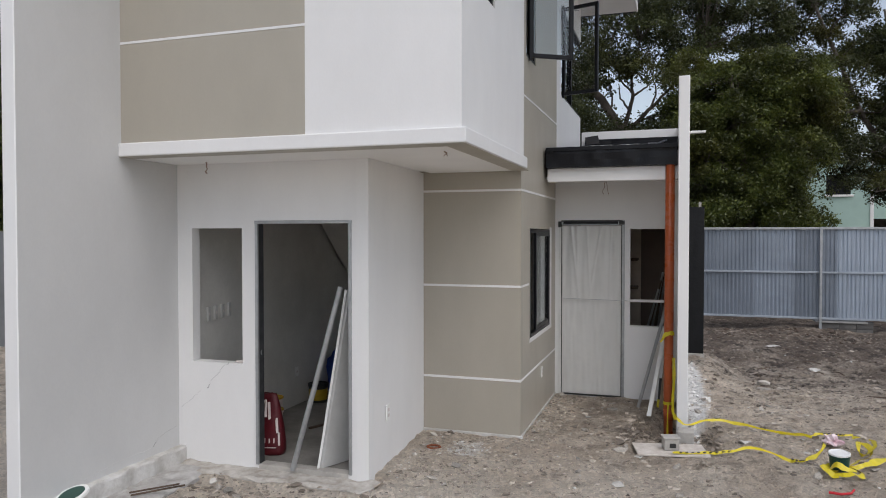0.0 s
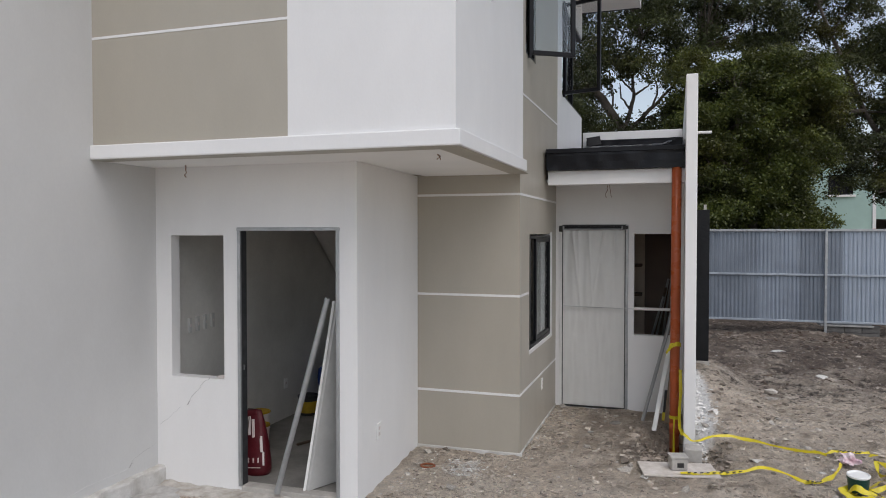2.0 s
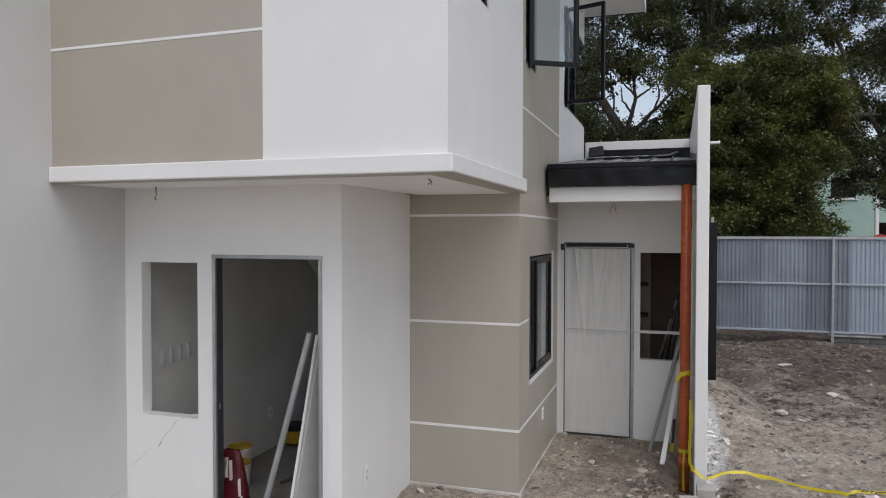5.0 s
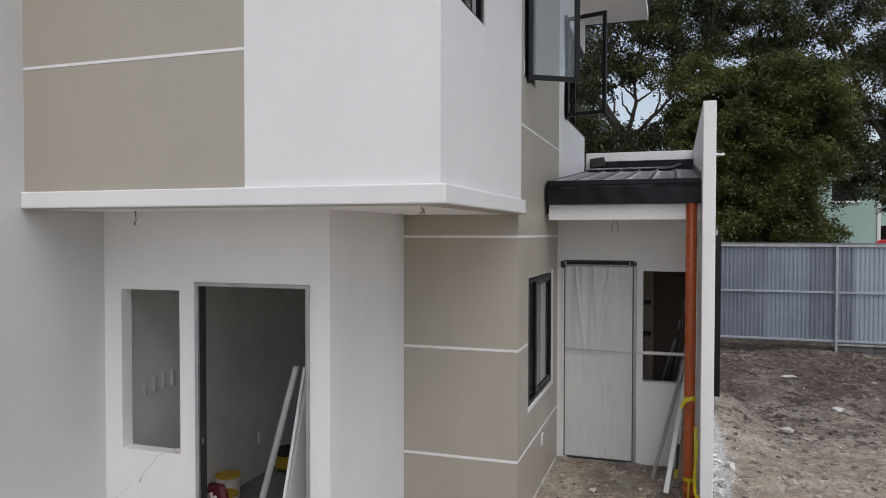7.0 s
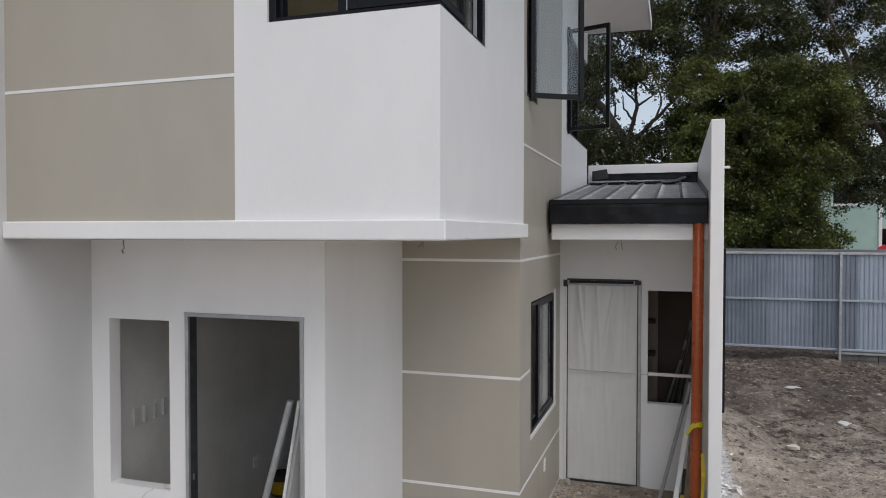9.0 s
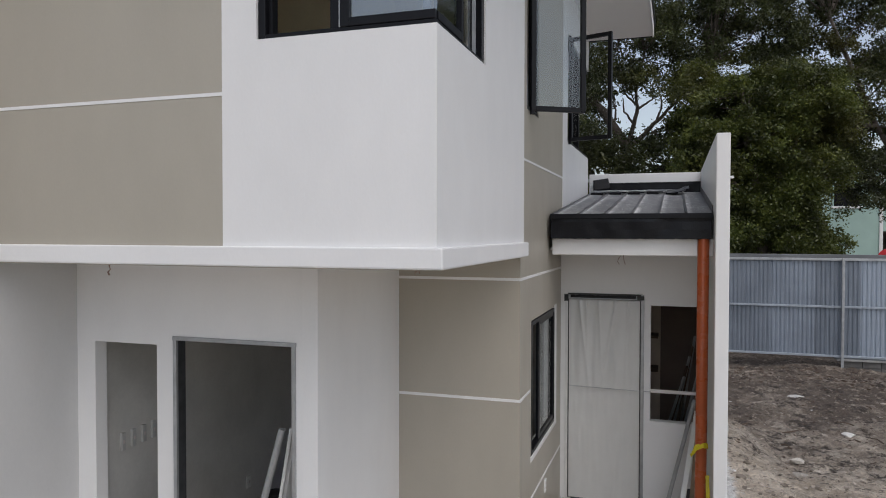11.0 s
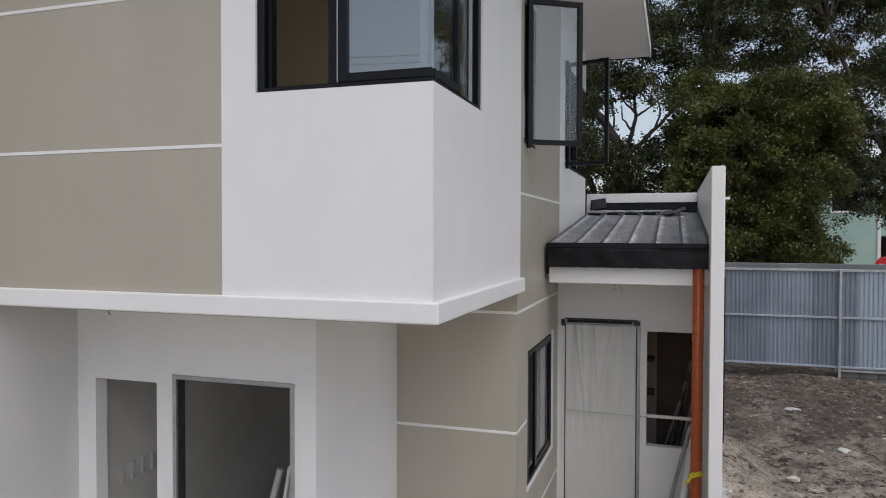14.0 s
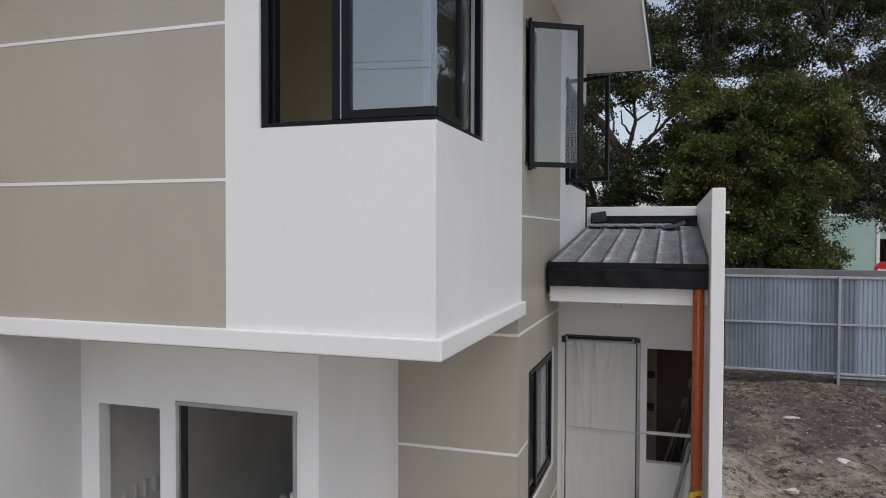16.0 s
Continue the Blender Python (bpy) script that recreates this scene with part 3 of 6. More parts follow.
# white lines in the beige
LINES_LOW, LINES_UP = (0.548, 1.455, 2.382), (3.447, 4.262)
for z in LINES_LOW:
    part("wall_line", box(-2.396, SIDE + 0.004, BEIGE_Y - 0.004, BEIGE_Y, z - 0.0105, z + 0.0105, 0), WHITE, house)
    y_end = 7.02 if 0.9 < z < 2.0 else 8.637
    part("wall_line", box(SIDE, SIDE + 0.004, BEIGE_Y, y_end, z - 0.0105, z + 0.0105, 0), WHITE, house)
part("wall_line", box(SIDE, SIDE + 0.004, BOX_END, 8.71, 3.294, 3.312, 0), WHITE, house)
for z in LINES_UP:
    part("wall_line", box(PARTY, -2.511, BOX_Y - 0.003, BOX_Y, z - 0.009, z + 0.009, 0), WHITE, house)
# roof with its wide eave
part("eave_soffit", box(-4.3, -0.61, 4.0, 11.33, EAVE, EAVE + 0.03, 0), BOUNCEWHITE, house, "white flat eave soffit")
part("eave_fascia", box(-0.612, -0.59, 4.0, 11.33, EAVE - 0.015, EAVE + 0.13, 0.003), WHITE, house)
part("eave_fascia", box(-4.3, -0.59, 11.33, 11.35, EAVE - 0.01, EAVE + 0.13, 0.003), ROOFDARK, house)
part("roof", box(-4.3, -0.57, 3.98, 11.37, EAVE + 0.13, EAVE + 0.2, 0.01), ROOFDARK, house, "dark metal main roof")
# floors, ceilings and inner walls
part("ground_floor", box(PARTY + 0.001, -2.40, FRONT + 0.002, BEIGE_Y + 0.05, -0.1, 0.02, 0), SCREED, house, "bare dusty concrete floor")
part("ground_floor", box(PARTY + 0.001, SIDE - TH, BEIGE_Y + 0.05, REAR - TH, -0.1, 0.02, 0), SCREED, house)
part("inner_lining", box(PARTY + 0.001, PARTY + 0.05, FRONT + TH, REAR - TH, 0.02, SOFFIT, 0), INNER, house, "grey skim-coated inner wall")
part("inner_partition", box(PARTY + 0.05, SIDE - TH - 0.001, 9.1, 9.2, 0.02, SOFFIT, 0), INNER, house)
part("upper_partition", box(PARTY + 0.05, SIDE - TH - 0.001, 6.33, 6.39, LEDGE, EAVE, 0), OLIVE, house, "olive-brown painted room wall")
part("upper_lining", box(PARTY + 0.002, PARTY + 0.05, BOX_Y + TH, 6.33, LEDGE, EAVE, 0), OLIVE, house)

# ---- lean-to with back door ----
part("porch_wall", holed(SIDE, FIN0, -0.12, 2.577, TH, [(-1.362, -0.585, 0.0, 2.122), (-0.52, -0.085, 0.867, 2.017)]), WHITE, house, "white porch wall with door and window openings", at=facing_front(BACK))
part("porch_ceiling", box(SIDE + 0.001, FIN0, 7.97, BACK + TH, 2.577, 2.60, 0), WHITE, house)
part("porch_beam", box(SIDE + 0.04, FIN0 - 0.001, 7.85, 7.97, 2.536, 2.684, 0.004), WHITE, house, "white porch beam")
part("fin_wall", box(FIN0, FIN1, FIN_Y, 11.15, -0.3, FIN_TOP, 0.006), WHITE, house, "slim white fin wall beside the lean-to")
part("lean_to_rear_wall", box(SIDE + 0.004, FIN0, 11.08, 11.2, -0.3, 3.522, 0.005), WHITE, house)
part("porch_room_floor", box(SIDE + 0.001, FIN0, BACK + TH, 11.08, -0.1, 0.02, 0), CONCRETE, house)

# front edge takes the plain white, every other face the shade-greyed paint
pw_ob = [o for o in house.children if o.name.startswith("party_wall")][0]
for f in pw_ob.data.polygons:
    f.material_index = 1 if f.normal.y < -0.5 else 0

# ---- boundary fence ----
def build_fence():
    f = thing("fence", "tall grey corrugated metal sheet fence on steel posts", "fence")
    rng = random.Random(5)
    y0 = 20.8
    x = -14.0
    bm = bmesh.new()
    pitch, depth, n = 0.1, 0.02, 10
    cols = []
    for k in range(n):
        u = k * pitch
        cols += [(u, 0), (u + 0.03, 0), (u + 0.04, -depth), (u + 0.085, -depth), (u + 0.095, 0)]
    cols.append((n * pitch, 0))
    rows = [[bm.verts.new((u, d, z)) for u, d in cols] for z in (-0.30, 2.1)]
    for i in range(len(cols) - 1):
        bm.faces.new((rows[0][i], rows[0][i + 1], rows[1][i + 1], rows[1][i]))
    sheet = part("fence_sheet", bm, FENCE, f, at=pose(x, y0, 0))
    pale = sheet.data.copy()
    pale.materials[0] = FENCEPALE
    for k in range(1, 34):
        s = new("fence_sheet", sheet.data)
        s.parent = f
        if k in (18, 19):                     # two newer, paler sheets
            s.data = pale
        s.matrix_basis = pose(x + k * 1.0, y0 - 0.004 * (k % 2), rng.uniform(-0.01, 0.01))
    for z, h in ((2.09, 0.06), (0.93, 0.05), (-0.28, 0.05)):
        part("fence_rail", box(x, x + 34, y0 - 0.075, y0 - 0.03, z - h / 2, z + h / 2, 0.004), STEEL if z > 2 else RAIL, f)
    for px in (-9.6, -5.3, -0.95, 3.60, 7.9, 12.3, 16.6):
        part("fence_post", box(px - 0.03, px + 0.03, y0 - 0.14, y0 - 0.08, -0.75, 2.12, 0.004), STEEL, f)
    return f


build_fence()


# ---- trees ----
VIEW_X, VIEW_Y = Vector((0.949, 0.314, 0)), Vector((-0.314, 0.949, 0))
# openings in the crowns: sideways, height (per metre away from the plot's front), half sizes
GAPS = ((0.262, 0.190, 0.046, 0.029, 0.97), (0.232, 0.225, 0.016, 0.010, 0.8), (0.390, 0.246, 0.026, 0.007, 0.8), (0.515, 0.258, 0.026, 0.012, 0.6), (0.602, 0.200, 0.014, 0.012, 0.75), (0.638, 0.325, 0.032, 0.036, 0.95),
        (0.592, 0.144, 0.009, 0.008, 0.8), (0.573, 0.284, 0.016, 0.012, 0.85), (0.528, 0.066, 0.018, 0.034, 0.74), (0.575, 0.034, 0.036, 0.018, 0.72), (0.297, 0.372, 0.032, 0.015, 0.95), (0.46, 0.285, 0.009, 0.006, 0.8),
        (0.345, 0.235, 0.010, 0.005, 0.8), (0.55, 0.225, 0.012, 0.006, 0.75), (0.215, 0.10, 0.012, 0.02, 0.9), (0.48, 0.335, 0.010, 0.007, 0.8))


def openness(p):
    """How open the crown is at the points p (n by 3): 0 closed, towards 1 in the middle of an opening."""
    d = p @ np.array(VIEW_Y)
    a, h = p @ np.array(VIEW_X) / d, (p[:, 2] - 1.97) / d
    edge = 0.30 * np.sin(a * 210 + h * 90) + 0.25 * np.sin(h * 330 - a * 120) + 0.22 * np.sin(a * 700 + h * 560) + 0.18 * np.sin(h * 1100 - a * 800)
    out = np.zeros(len(p))
    for g in GAPS:
        q = ((a - g[0]) / g[2]) ** 2 + ((h - g[1]) / g[3]) ** 2
        out = np.maximum(out, g[4] * np.clip((1.25 + edge - q) / 0.75, 0, 1))
    return out


def build_tree(label, base, limbs, side, height, depth, pads, pad_size, leaf, count, size, seed):
    """A trunk with limbs (lists of points), twigs, and a crown of flat drooping boughs of leaves."""
    rng = np.random.default_rng(seed)
    origin = np.array(base)
    t = thing("tree", label, "tree", "trees behind the fence", at=pose(*base))
    # boughs: centre and radius
    centres, radii = [], []
    while len(centres) < pads:
        d = rng.uniform(*depth)
        a, h = rng.uniform(*side), rng.uniform(*height)
        r = pad_size * rng.uniform(0.5, 1.35)
        p = d * (np.array(VIEW_Y) + a * np.array(VIEW_X)) + np.array([0, 0, 1.97 + d * h])
        if openness(p[None])[0] > 0.35:
            continue
        centres.append(p)
        radii.append(r)
    centres, radii = np.array(centres), np.array(radii)
    bm = bmesh.new()
    joints = []
    for pts, r0, r1 in limbs:
        p = [Vector(q) - Vector(base) for q in pts]
        fine = []
        for i in range(len(p) - 1):
            for q in range(4):
                fine.append(p[i].lerp(p[i + 1], q / 4) + Vector(rng.normal(0, 0.02, 3)))
        fine.append(p[-1])
        joints += [np.array(q) + origin for q in fine[len(fine) // 3:]]
        add_tube(bm, fine, [r0 + (r1 - r0) * i / (len(fine) - 1) for i in range(len(fine))], 8)
    joints = np.array(joints)
    for c in centres[::3]:                             # a twig from the nearest limb into every third bough
        k = np.argmin(np.linalg.norm(joints - c, axis=1) + 2.0 * np.maximum(0, joints[:, 2] - c[2]))
        a_p, b_p = Vector(joints[k] - origin), Vector(c - origin)
        mid = a_p.lerp(b_p, 0.5) + Vector(rng.normal(0, 0.22, 3)) - Vector((0, 0, 0.12 * (b_p - a_p).length))
        way = np.array([a_p.lerp(mid, q / 4) for q in range(5)] + [mid.lerp(b_p, q / 4) for q in range(1, 5)]) + origin
        if openness(way).max() > 0.25:
            continue
        add_tube(bm, [a_p, a_p.lerp(mid, 0.6), mid, mid.lerp(b_p, 0.6), b_p], [0.036, 0.030, 0.024, 0.018, 0.008], 5, False)
    part("trunk", bm, BARK, t, smooth=True)
    share = radii ** 2
    each = np.maximum(20, share / share.sum() * count).astype(int)
    pos = []
    for c, r, n in zip(centres, radii, each):
        # sprigs over the bough, leaves round each sprig
        k = max(6, n // 22)
        q = rng.normal(size=(k, 3))
        q /= np.linalg.norm(q, axis=1)[:, None]
        q *= (rng.random(k) ** 0.4)[:, None]
        lift = 0.52 * r * q[:, 2] - 0.35 * r * (q[:, 0] ** 2 + q[:, 1] ** 2) * rng.uniform(0.2, 1.6)
        sprig = c + np.stack([q[:, 0] * r, q[:, 1] * r, lift + 0.12 * r], 1)
        which = rng.integers(0, k, n)
        pos.append(sprig[which] + rng.normal(0, 1, (n, 3)) * np.array([0.12, 0.12, 0.10]))
    pos = np.concatenate(pos)
    pos = pos[rng.random(len(pos)) > openness(pos)] - origin
    n = len(pos)
    up = rng.normal(size=(n, 3)) + np.array([0, 0, 0.45])
    up /= np.linalg.norm(up, axis=1)[:, None]
    u = np.cross(up, rng.normal(size=(n, 3)))
    u /= np.linalg.norm(u, axis=1)[:, None]
    v = np.cross(up, u)
    w = size * rng.uniform(0.6, 1.35, n)[:, None]
    quad = np.stack([pos - u * w, pos + v * w * 0.5 - u * w * 0.1, pos + u * w, pos - v * w * 0.5 - u * w * 0.1], 1).reshape(-1, 3)
    me = bpy.data.meshes.new("crown")
    me.vertices.add(4 * n)
    me.vertices.foreach_set("co", quad.astype(np.float32).ravel())
    me.loops.add(4 * n)
    me.loops.foreach_set("vertex_index", np.arange(4 * n, dtype=np.int32))
    me.polygons.add(n)
    me.polygons.foreach_set("loop_start", np.arange(0, 4 * n, 4, dtype=np.int32))
    me.update()
    me.validate()
    me.materials.append(leaf)
    crown = new("crown", me)
    crown.parent = t
    return t


LIMBS_A = [([(-1.75, 28.9, -0.9), (-1.85, 28.88, 2.2), (-2.06, 28.82, 4.9), (-2.11, 28.81, 6.1), (-2.88, 28.55, 7.24), (-3.6, 28.31, 8.12), (-4.4, 28.1, 9.6)], 0.30, 0.10),
           ([(-2.11, 28.81, 5.9), (-1.81, 28.91, 6.8), (-1.67, 28.95, 7.45), (-1.74, 28.93, 8.0), (-1.4, 29.0, 9.6)], 0.10, 0.04),
           ([(-2.10, 28.81, 5.8), (-1.46, 29.02, 6.39), (-0.96, 29.19, 6.97), (-0.46, 29.35, 7.46), (0.9, 29.7, 9.2)], 0.10, 0.04),
           ([(-1.67, 28.95, 7.40), (-1.25, 29.05, 7.62), (-0.95, 29.1, 8.0)], 0.05, 0.02), ([(-1.70, 28.95, 7.5), (-2.1, 28.8, 7.9), (-2.3, 28.75, 8.5)], 0.05, 0.02),
           ([(-0.96, 29.19, 6.95), (-0.80, 29.2, 7.5), (-0.9, 29.2, 8.1)], 0.05, 0.02), ([(-1.81, 28.91, 6.8), (-2.15, 28.85, 7.3), (-2.2, 28.8, 7.8)], 0.05, 0.02),
           ([(-1.46, 29.02, 6.39), (-1.05, 29.1, 6.55), (-0.6, 29.2, 6.75)], 0.04, 0.015), ([(-2.5, 28.7, 6.7), (-2.45, 28.7, 7.4), (-2.6, 28.7, 8.2)], 0.05, 0.02), ([(-2.9, 28.55, 3.0), (-3.13, 28.47, 4.48), (-3.48, 28.35, 5.33), (-4.0, 28.2, 6.5)], 0.16, 0.08)]
LIMBS_B = [([(2.46, 26.61, -0.9), (2.46, 26.61, 1.63), (2.36, 26.47, 3.39), (1.89, 26.21, 5.72), (1.71, 26.15, 7.66)], 0.22, 0.06), ([(2.36, 26.47, 3.39), (3.41, 27.03, 5.56), (3.81, 27.37, 7.58)], 0.14, 0.04), ([(2.36, 26.47, 3.58), (1.24, 26.0, 4.55), (0.78, 25.74, 6.09)], 0.1, 0.03)]
LIMBS_C = [([(9.41, 32.59, -0.9), (9.41, 32.59, 1.58), (8.77, 32.38, 3.82), (6.86, 31.75, 6.73), (5.16, 31.19, 10.77)], 0.2, 0.06), ([(8.56, 32.31, 4.05), (8.43, 32.59, 7.24), (7.84, 32.6, 10.92)], 0.13, 0.04), ([(6.43, 31.61, 7.41), (4.73, 31.05, 8.19), (2.82, 30.41, 8.75)], 0.12, 0.04), ([(6.86, 31.75, 6.73), (5.06, 30.63, 6.76), (3.95, 29.73, 6.24)], 0.1, 0.03)]

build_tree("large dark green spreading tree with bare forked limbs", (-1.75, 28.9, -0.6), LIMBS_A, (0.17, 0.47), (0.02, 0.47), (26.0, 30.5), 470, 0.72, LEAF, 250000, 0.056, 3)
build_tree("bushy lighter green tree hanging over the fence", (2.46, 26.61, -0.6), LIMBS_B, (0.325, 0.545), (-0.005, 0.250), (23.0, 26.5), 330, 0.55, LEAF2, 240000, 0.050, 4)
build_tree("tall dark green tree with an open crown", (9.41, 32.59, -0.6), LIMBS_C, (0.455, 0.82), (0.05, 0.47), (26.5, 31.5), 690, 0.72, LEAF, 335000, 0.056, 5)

# ---- more materials ----
YELLOW = mat("yellow_tape_plastic", (0.60, 0.495, 0.018), 0.36, var=0.15, scale=9, fine=60, bump=0.2)
INK = mat("black_print", (0.03, 0.03, 0.03), 0.5, var=0.1)
PLASTIC = mat("cloudy_plastic_wrap", (0.66, 0.66, 0.64), 0.22, var=0.03, scale=2.0, fine=9, bump=0.2, dist=0.02)
OFFCUT = mat("dirty_white_board", (0.58, 0.54, 0.50), 0.8, var=0.15, scale=9, fine=50, bump=0.2, tint=(0.46, 0.41, 0.36))
PALESTRIP = mat("lime_dusted_concrete", (0.42, 0.412, 0.40), 0.95, var=0.15, scale=7, fine=45, bump=0.6, tint=(0.29, 0.275, 0.255), dist=0.01)
DUSTY = mat("dusty_concrete", (0.44, 0.42, 0.39), 0.95, var=0.2, scale=9, fine=50, bump=0.6, tint=(0.30, 0.27, 0.23), dist=0.01)
PINKBAR = mat("pale_pink_paint", (0.78, 0.73, 0.73), 0.5, var=0.06)
GREYPLATE = mat("plain_grey_plastic", (0.52, 0.52, 0.51), 0.6, var=0.08)
SOCKET = mat("white_socket_plastic", (0.80, 0.80, 0.78), 0.35, var=0.03)
WOOD = mat("raw_timber", (0.30, 0.22, 0.15), 0.7, var=0.25, scale=3, fine=30, bump=0.3, stretch=(8, 8, 0.6))
DARKWOOD = mat("dark_stick_wood", (0.10, 0.07, 0.05), 0.85, var=0.3, scale=6, fine=30, bump=0.5)
WHITEBOARD = mat("white_pvc", (0.74, 0.74, 0.72), 0.45, var=0.08, scale=5, fine=40, bump=0.08)
REDBAG = mat("red_paper_sack", (0.085, 0.005, 0.010), 0.5, var=0.15, scale=6, fine=30, bump=0.5, dist=0.01)
PALEBAG = mat("pale_print", (0.66, 0.60, 0.58), 0.55, var=0.12, scale=8, fine=30, bump=0.3)
GREENPL = mat("green_label_plastic", (0.015, 0.06, 0.045), 0.35, var=0.12)
BLUE = mat("blue_cloth", (0.02, 0.05, 0.22), 0.8, var=0.25, scale=8, fine=40, bump=0.5, dist=0.01)
PINKBAG = mat("pink_white_plastic_bag", (0.66, 0.58, 0.60), 0.35, var=0.2, scale=14, fine=40, bump=0.4, tint=(0.50, 0.27, 0.32), dist=0.01)
STONE = mat("rubble_stone", (0.38, 0.35, 0.31), 0.9, var=0.25, scale=7, fine=40, bump=0.6, rand=0.42, dist=0.008)
DARKSTONE = mat("damp_stone", (0.17, 0.145, 0.12), 0.9, var=0.25, scale=7, fine=40, bump=0.6, rand=0.45, dist=0.008)
PLASTER = mat("plaster_chip", (0.54, 0.52, 0.485), 0.85, var=0.14, scale=9, fine=40, bump=0.4, rand=0.2)
GRAVEL = crumb_material("loose_gravel", (0.24, 0.205, 0.165), (0.54, 0.475, 0.40))
DARKGRAVEL = crumb_material("dark_site_gravel", (0.14, 0.115, 0.092), (0.40, 0.345, 0.29))
CLOD = crumb_material("earth_clods", (0.13, 0.108, 0.088), (0.40, 0.345, 0.285))
LIMEDUST = mat("lime_crumbs", (0.66, 0.645, 0.62), 0.95, var=0.2, scale=3, fine=30, bump=0.3)
# door frame steel darkened: the shade inside the jamb is put into the colour
SHADESTEEL = mat("shaded_frame_steel", (0.06, 0.062, 0.066), 0.45, metal=0.4, var=0.3, scale=8, fine=50, bump=0.1)
MUSTARD = mat("dusty_yellow_plastic", (0.42, 0.27, 0.02), 0.5, var=0.2, scale=10, fine=50, bump=0.1)
COPPER = mat("wire_insulation", (0.30, 0.20, 0.16), 0.5, var=0.1)
CRACK = mat("crack_dark", (0.32, 0.315, 0.31), 0.95, var=0.2)
PALECRACK = mat("crack_filler", (0.62, 0.62, 0.61), 0.8, var=0.06)
BROWNWALL = mat("weathered_brown_wall", (0.16, 0.12, 0.10), 0.9, var=0.25, scale=1.5, fine=12, bump=0.4)
SANDWALL = mat("bare_sand_render", (0.50, 0.43, 0.35), 0.9, var=0.15, scale=2, fine=20, bump=0.3)
GREYSLAB = mat("weathered_grey_slab", (0.30, 0.295, 0.28), 0.9, var=0.2, scale=3, fine=30, bump=0.4)
GREYWALL = mat("grey_render_wall", (0.17, 0.175, 0.18), 0.9, var=0.15, scale=1.2, fine=12, bump=0.4)


# ---- windows ----
def rect_frame(u0, u1, v0, v1, w, d, bevel=0.003):
    """A rectangular frame of bar width w and depth d (y from 0 to d), in x and z."""
    bm = bmesh.new()
    add_box(bm, u0, u0 + w, 0, d, v0, v1, bevel)
    add_box(bm, u1 - w, u1, 0, d, v0, v1, bevel)
    add_box(bm, u0 + w, u1 - w, 0, d, v0, v0 + w, bevel)
    add_box(bm, u0 + w, u1 - w, 0, d, v1 - w, v1, bevel)
    return bm


def pane(u0, u1, v0, v1, y, parent, at):
    p = part("pane", box(u0, u1, y, y + 0.006, v0, v1, 0), GLASS, parent, at=at)
    p.visible_shadow = False
    return p


def window_part(name, label):
    w = new(name)
    w.parent = house
    w.empty_display_size = 0.1
    return tagged(w, label)


# corner window of the upper box: an open bay, a sliding sash, and the return round the corner
cw = window_part("corner_window", "black aluminium corner sliding window, one side slid open")
ff, fr = facing_front(BOX_Y + 0.012), facing_right(BOX_X - 0.012)
Z0, Z1 = 3.706, 4.87
part("window_frame", box(-2.307, -2.266, 0, 0.085, Z0, Z1, 0.003), BLACK, cw, at=ff)
part("window_track", box(-2.264, -2.243, 0.03, 0.085, Z0 + 0.027, Z1 - 0.041, 0.002), BLACK, cw, at=ff)
part("window_frame", box(-2.266, BOX_X - 0.010, 0, 0.085, Z0, Z0 + 0.026, 0.003), BLACK, cw, at=ff)
part("window_frame", box(-2.266, BOX_X - 0.010, 0, 0.085, Z1 - 0.04, Z1, 0.003), BLACK, cw, at=ff)
part("window_frame", box(-1.914, -1.862, 0.02, 0.075, Z0 + 0.028, Z1 - 0.04, 0.003), BLACK, cw, at=ff)
part("window_track", box(-1.861, -1.850, 0.012, 0.04, Z0 + 0.028, Z1 - 0.042, 0.001), STEEL, cw, at=facing_front(BOX_Y + 0.006))
part("inner_stile", box(-1.447, -1.412, 0.06, 0.09, Z0 + 0.03, Z1 - 0.04, 0.002), STEEL, cw, at=ff)
for x0, x1, za, zb in ((-1.849, -1.800, Z0 + 0.026, Z1 - 0.042), (-1.800, BOX_X - 0.012, Z0 + 0.026, Z0 + 0.068), (-1.800, BOX_X - 0.012, Z1 - 0.084, Z1 - 0.042)):
    part("sash", box(x0, x1, 0, 0.03, za, zb, 0.002), BLACK, cw, at=facing_front(BOX_Y + 0.006))
pane(-1.803, BOX_X - 0.008, Z0 + 0.06, Z1 - 0.07, 0.016, cw, facing_front(BOX_Y + 0.006)).data.materials[0] = COATED
part("window_frame", box(BOX_Y + 0.098, 5.362, 0, 0.085, Z0, Z0 + 0.026, 0.003), BLACK, cw, at=fr)
part("window_frame", box(BOX_Y + 0.098, 5.362, 0, 0.085, Z1 - 0.04, Z1, 0.003), BLACK, cw, at=fr)
part("window_frame", box(5.305, 5.362, 0, 0.085, Z0 + 0.028, Z1 - 0.04, 0.003), BLACK, cw, at=fr)
for u0, u1, za, zb in ((4.89, 4.925, Z0 + 0.026, Z1 - 0.042), (BOX_Y + 0.036, 4.89, Z0 + 0.026, Z0 + 0.066), (BOX_Y + 0.036, 4.89, Z1 - 0.082, Z1 - 0.042)):
    part("sash", box(u0, u1, 0, 0.03, za, zb, 0.002), BLACK, cw, at=facing_right(BOX_X - 0.006))
pane(BOX_Y + 0.030, 4.90, Z0 + 0.056, Z1 - 0.07, 0.016, cw, facing_right(BOX_X - 0.006)).data.materials[0] = SIDEGLASS
pane(4.93, 5.305, Z0 + 0.056, Z1 - 0.07, 0.05, cw, facing_right(BOX_X - 0.006))
part("window_track", box(5.24, 5.25, 0.02, 0.04, Z0 + 0.03, Z1 - 0.04, 0.001), STEEL, cw, at=fr)
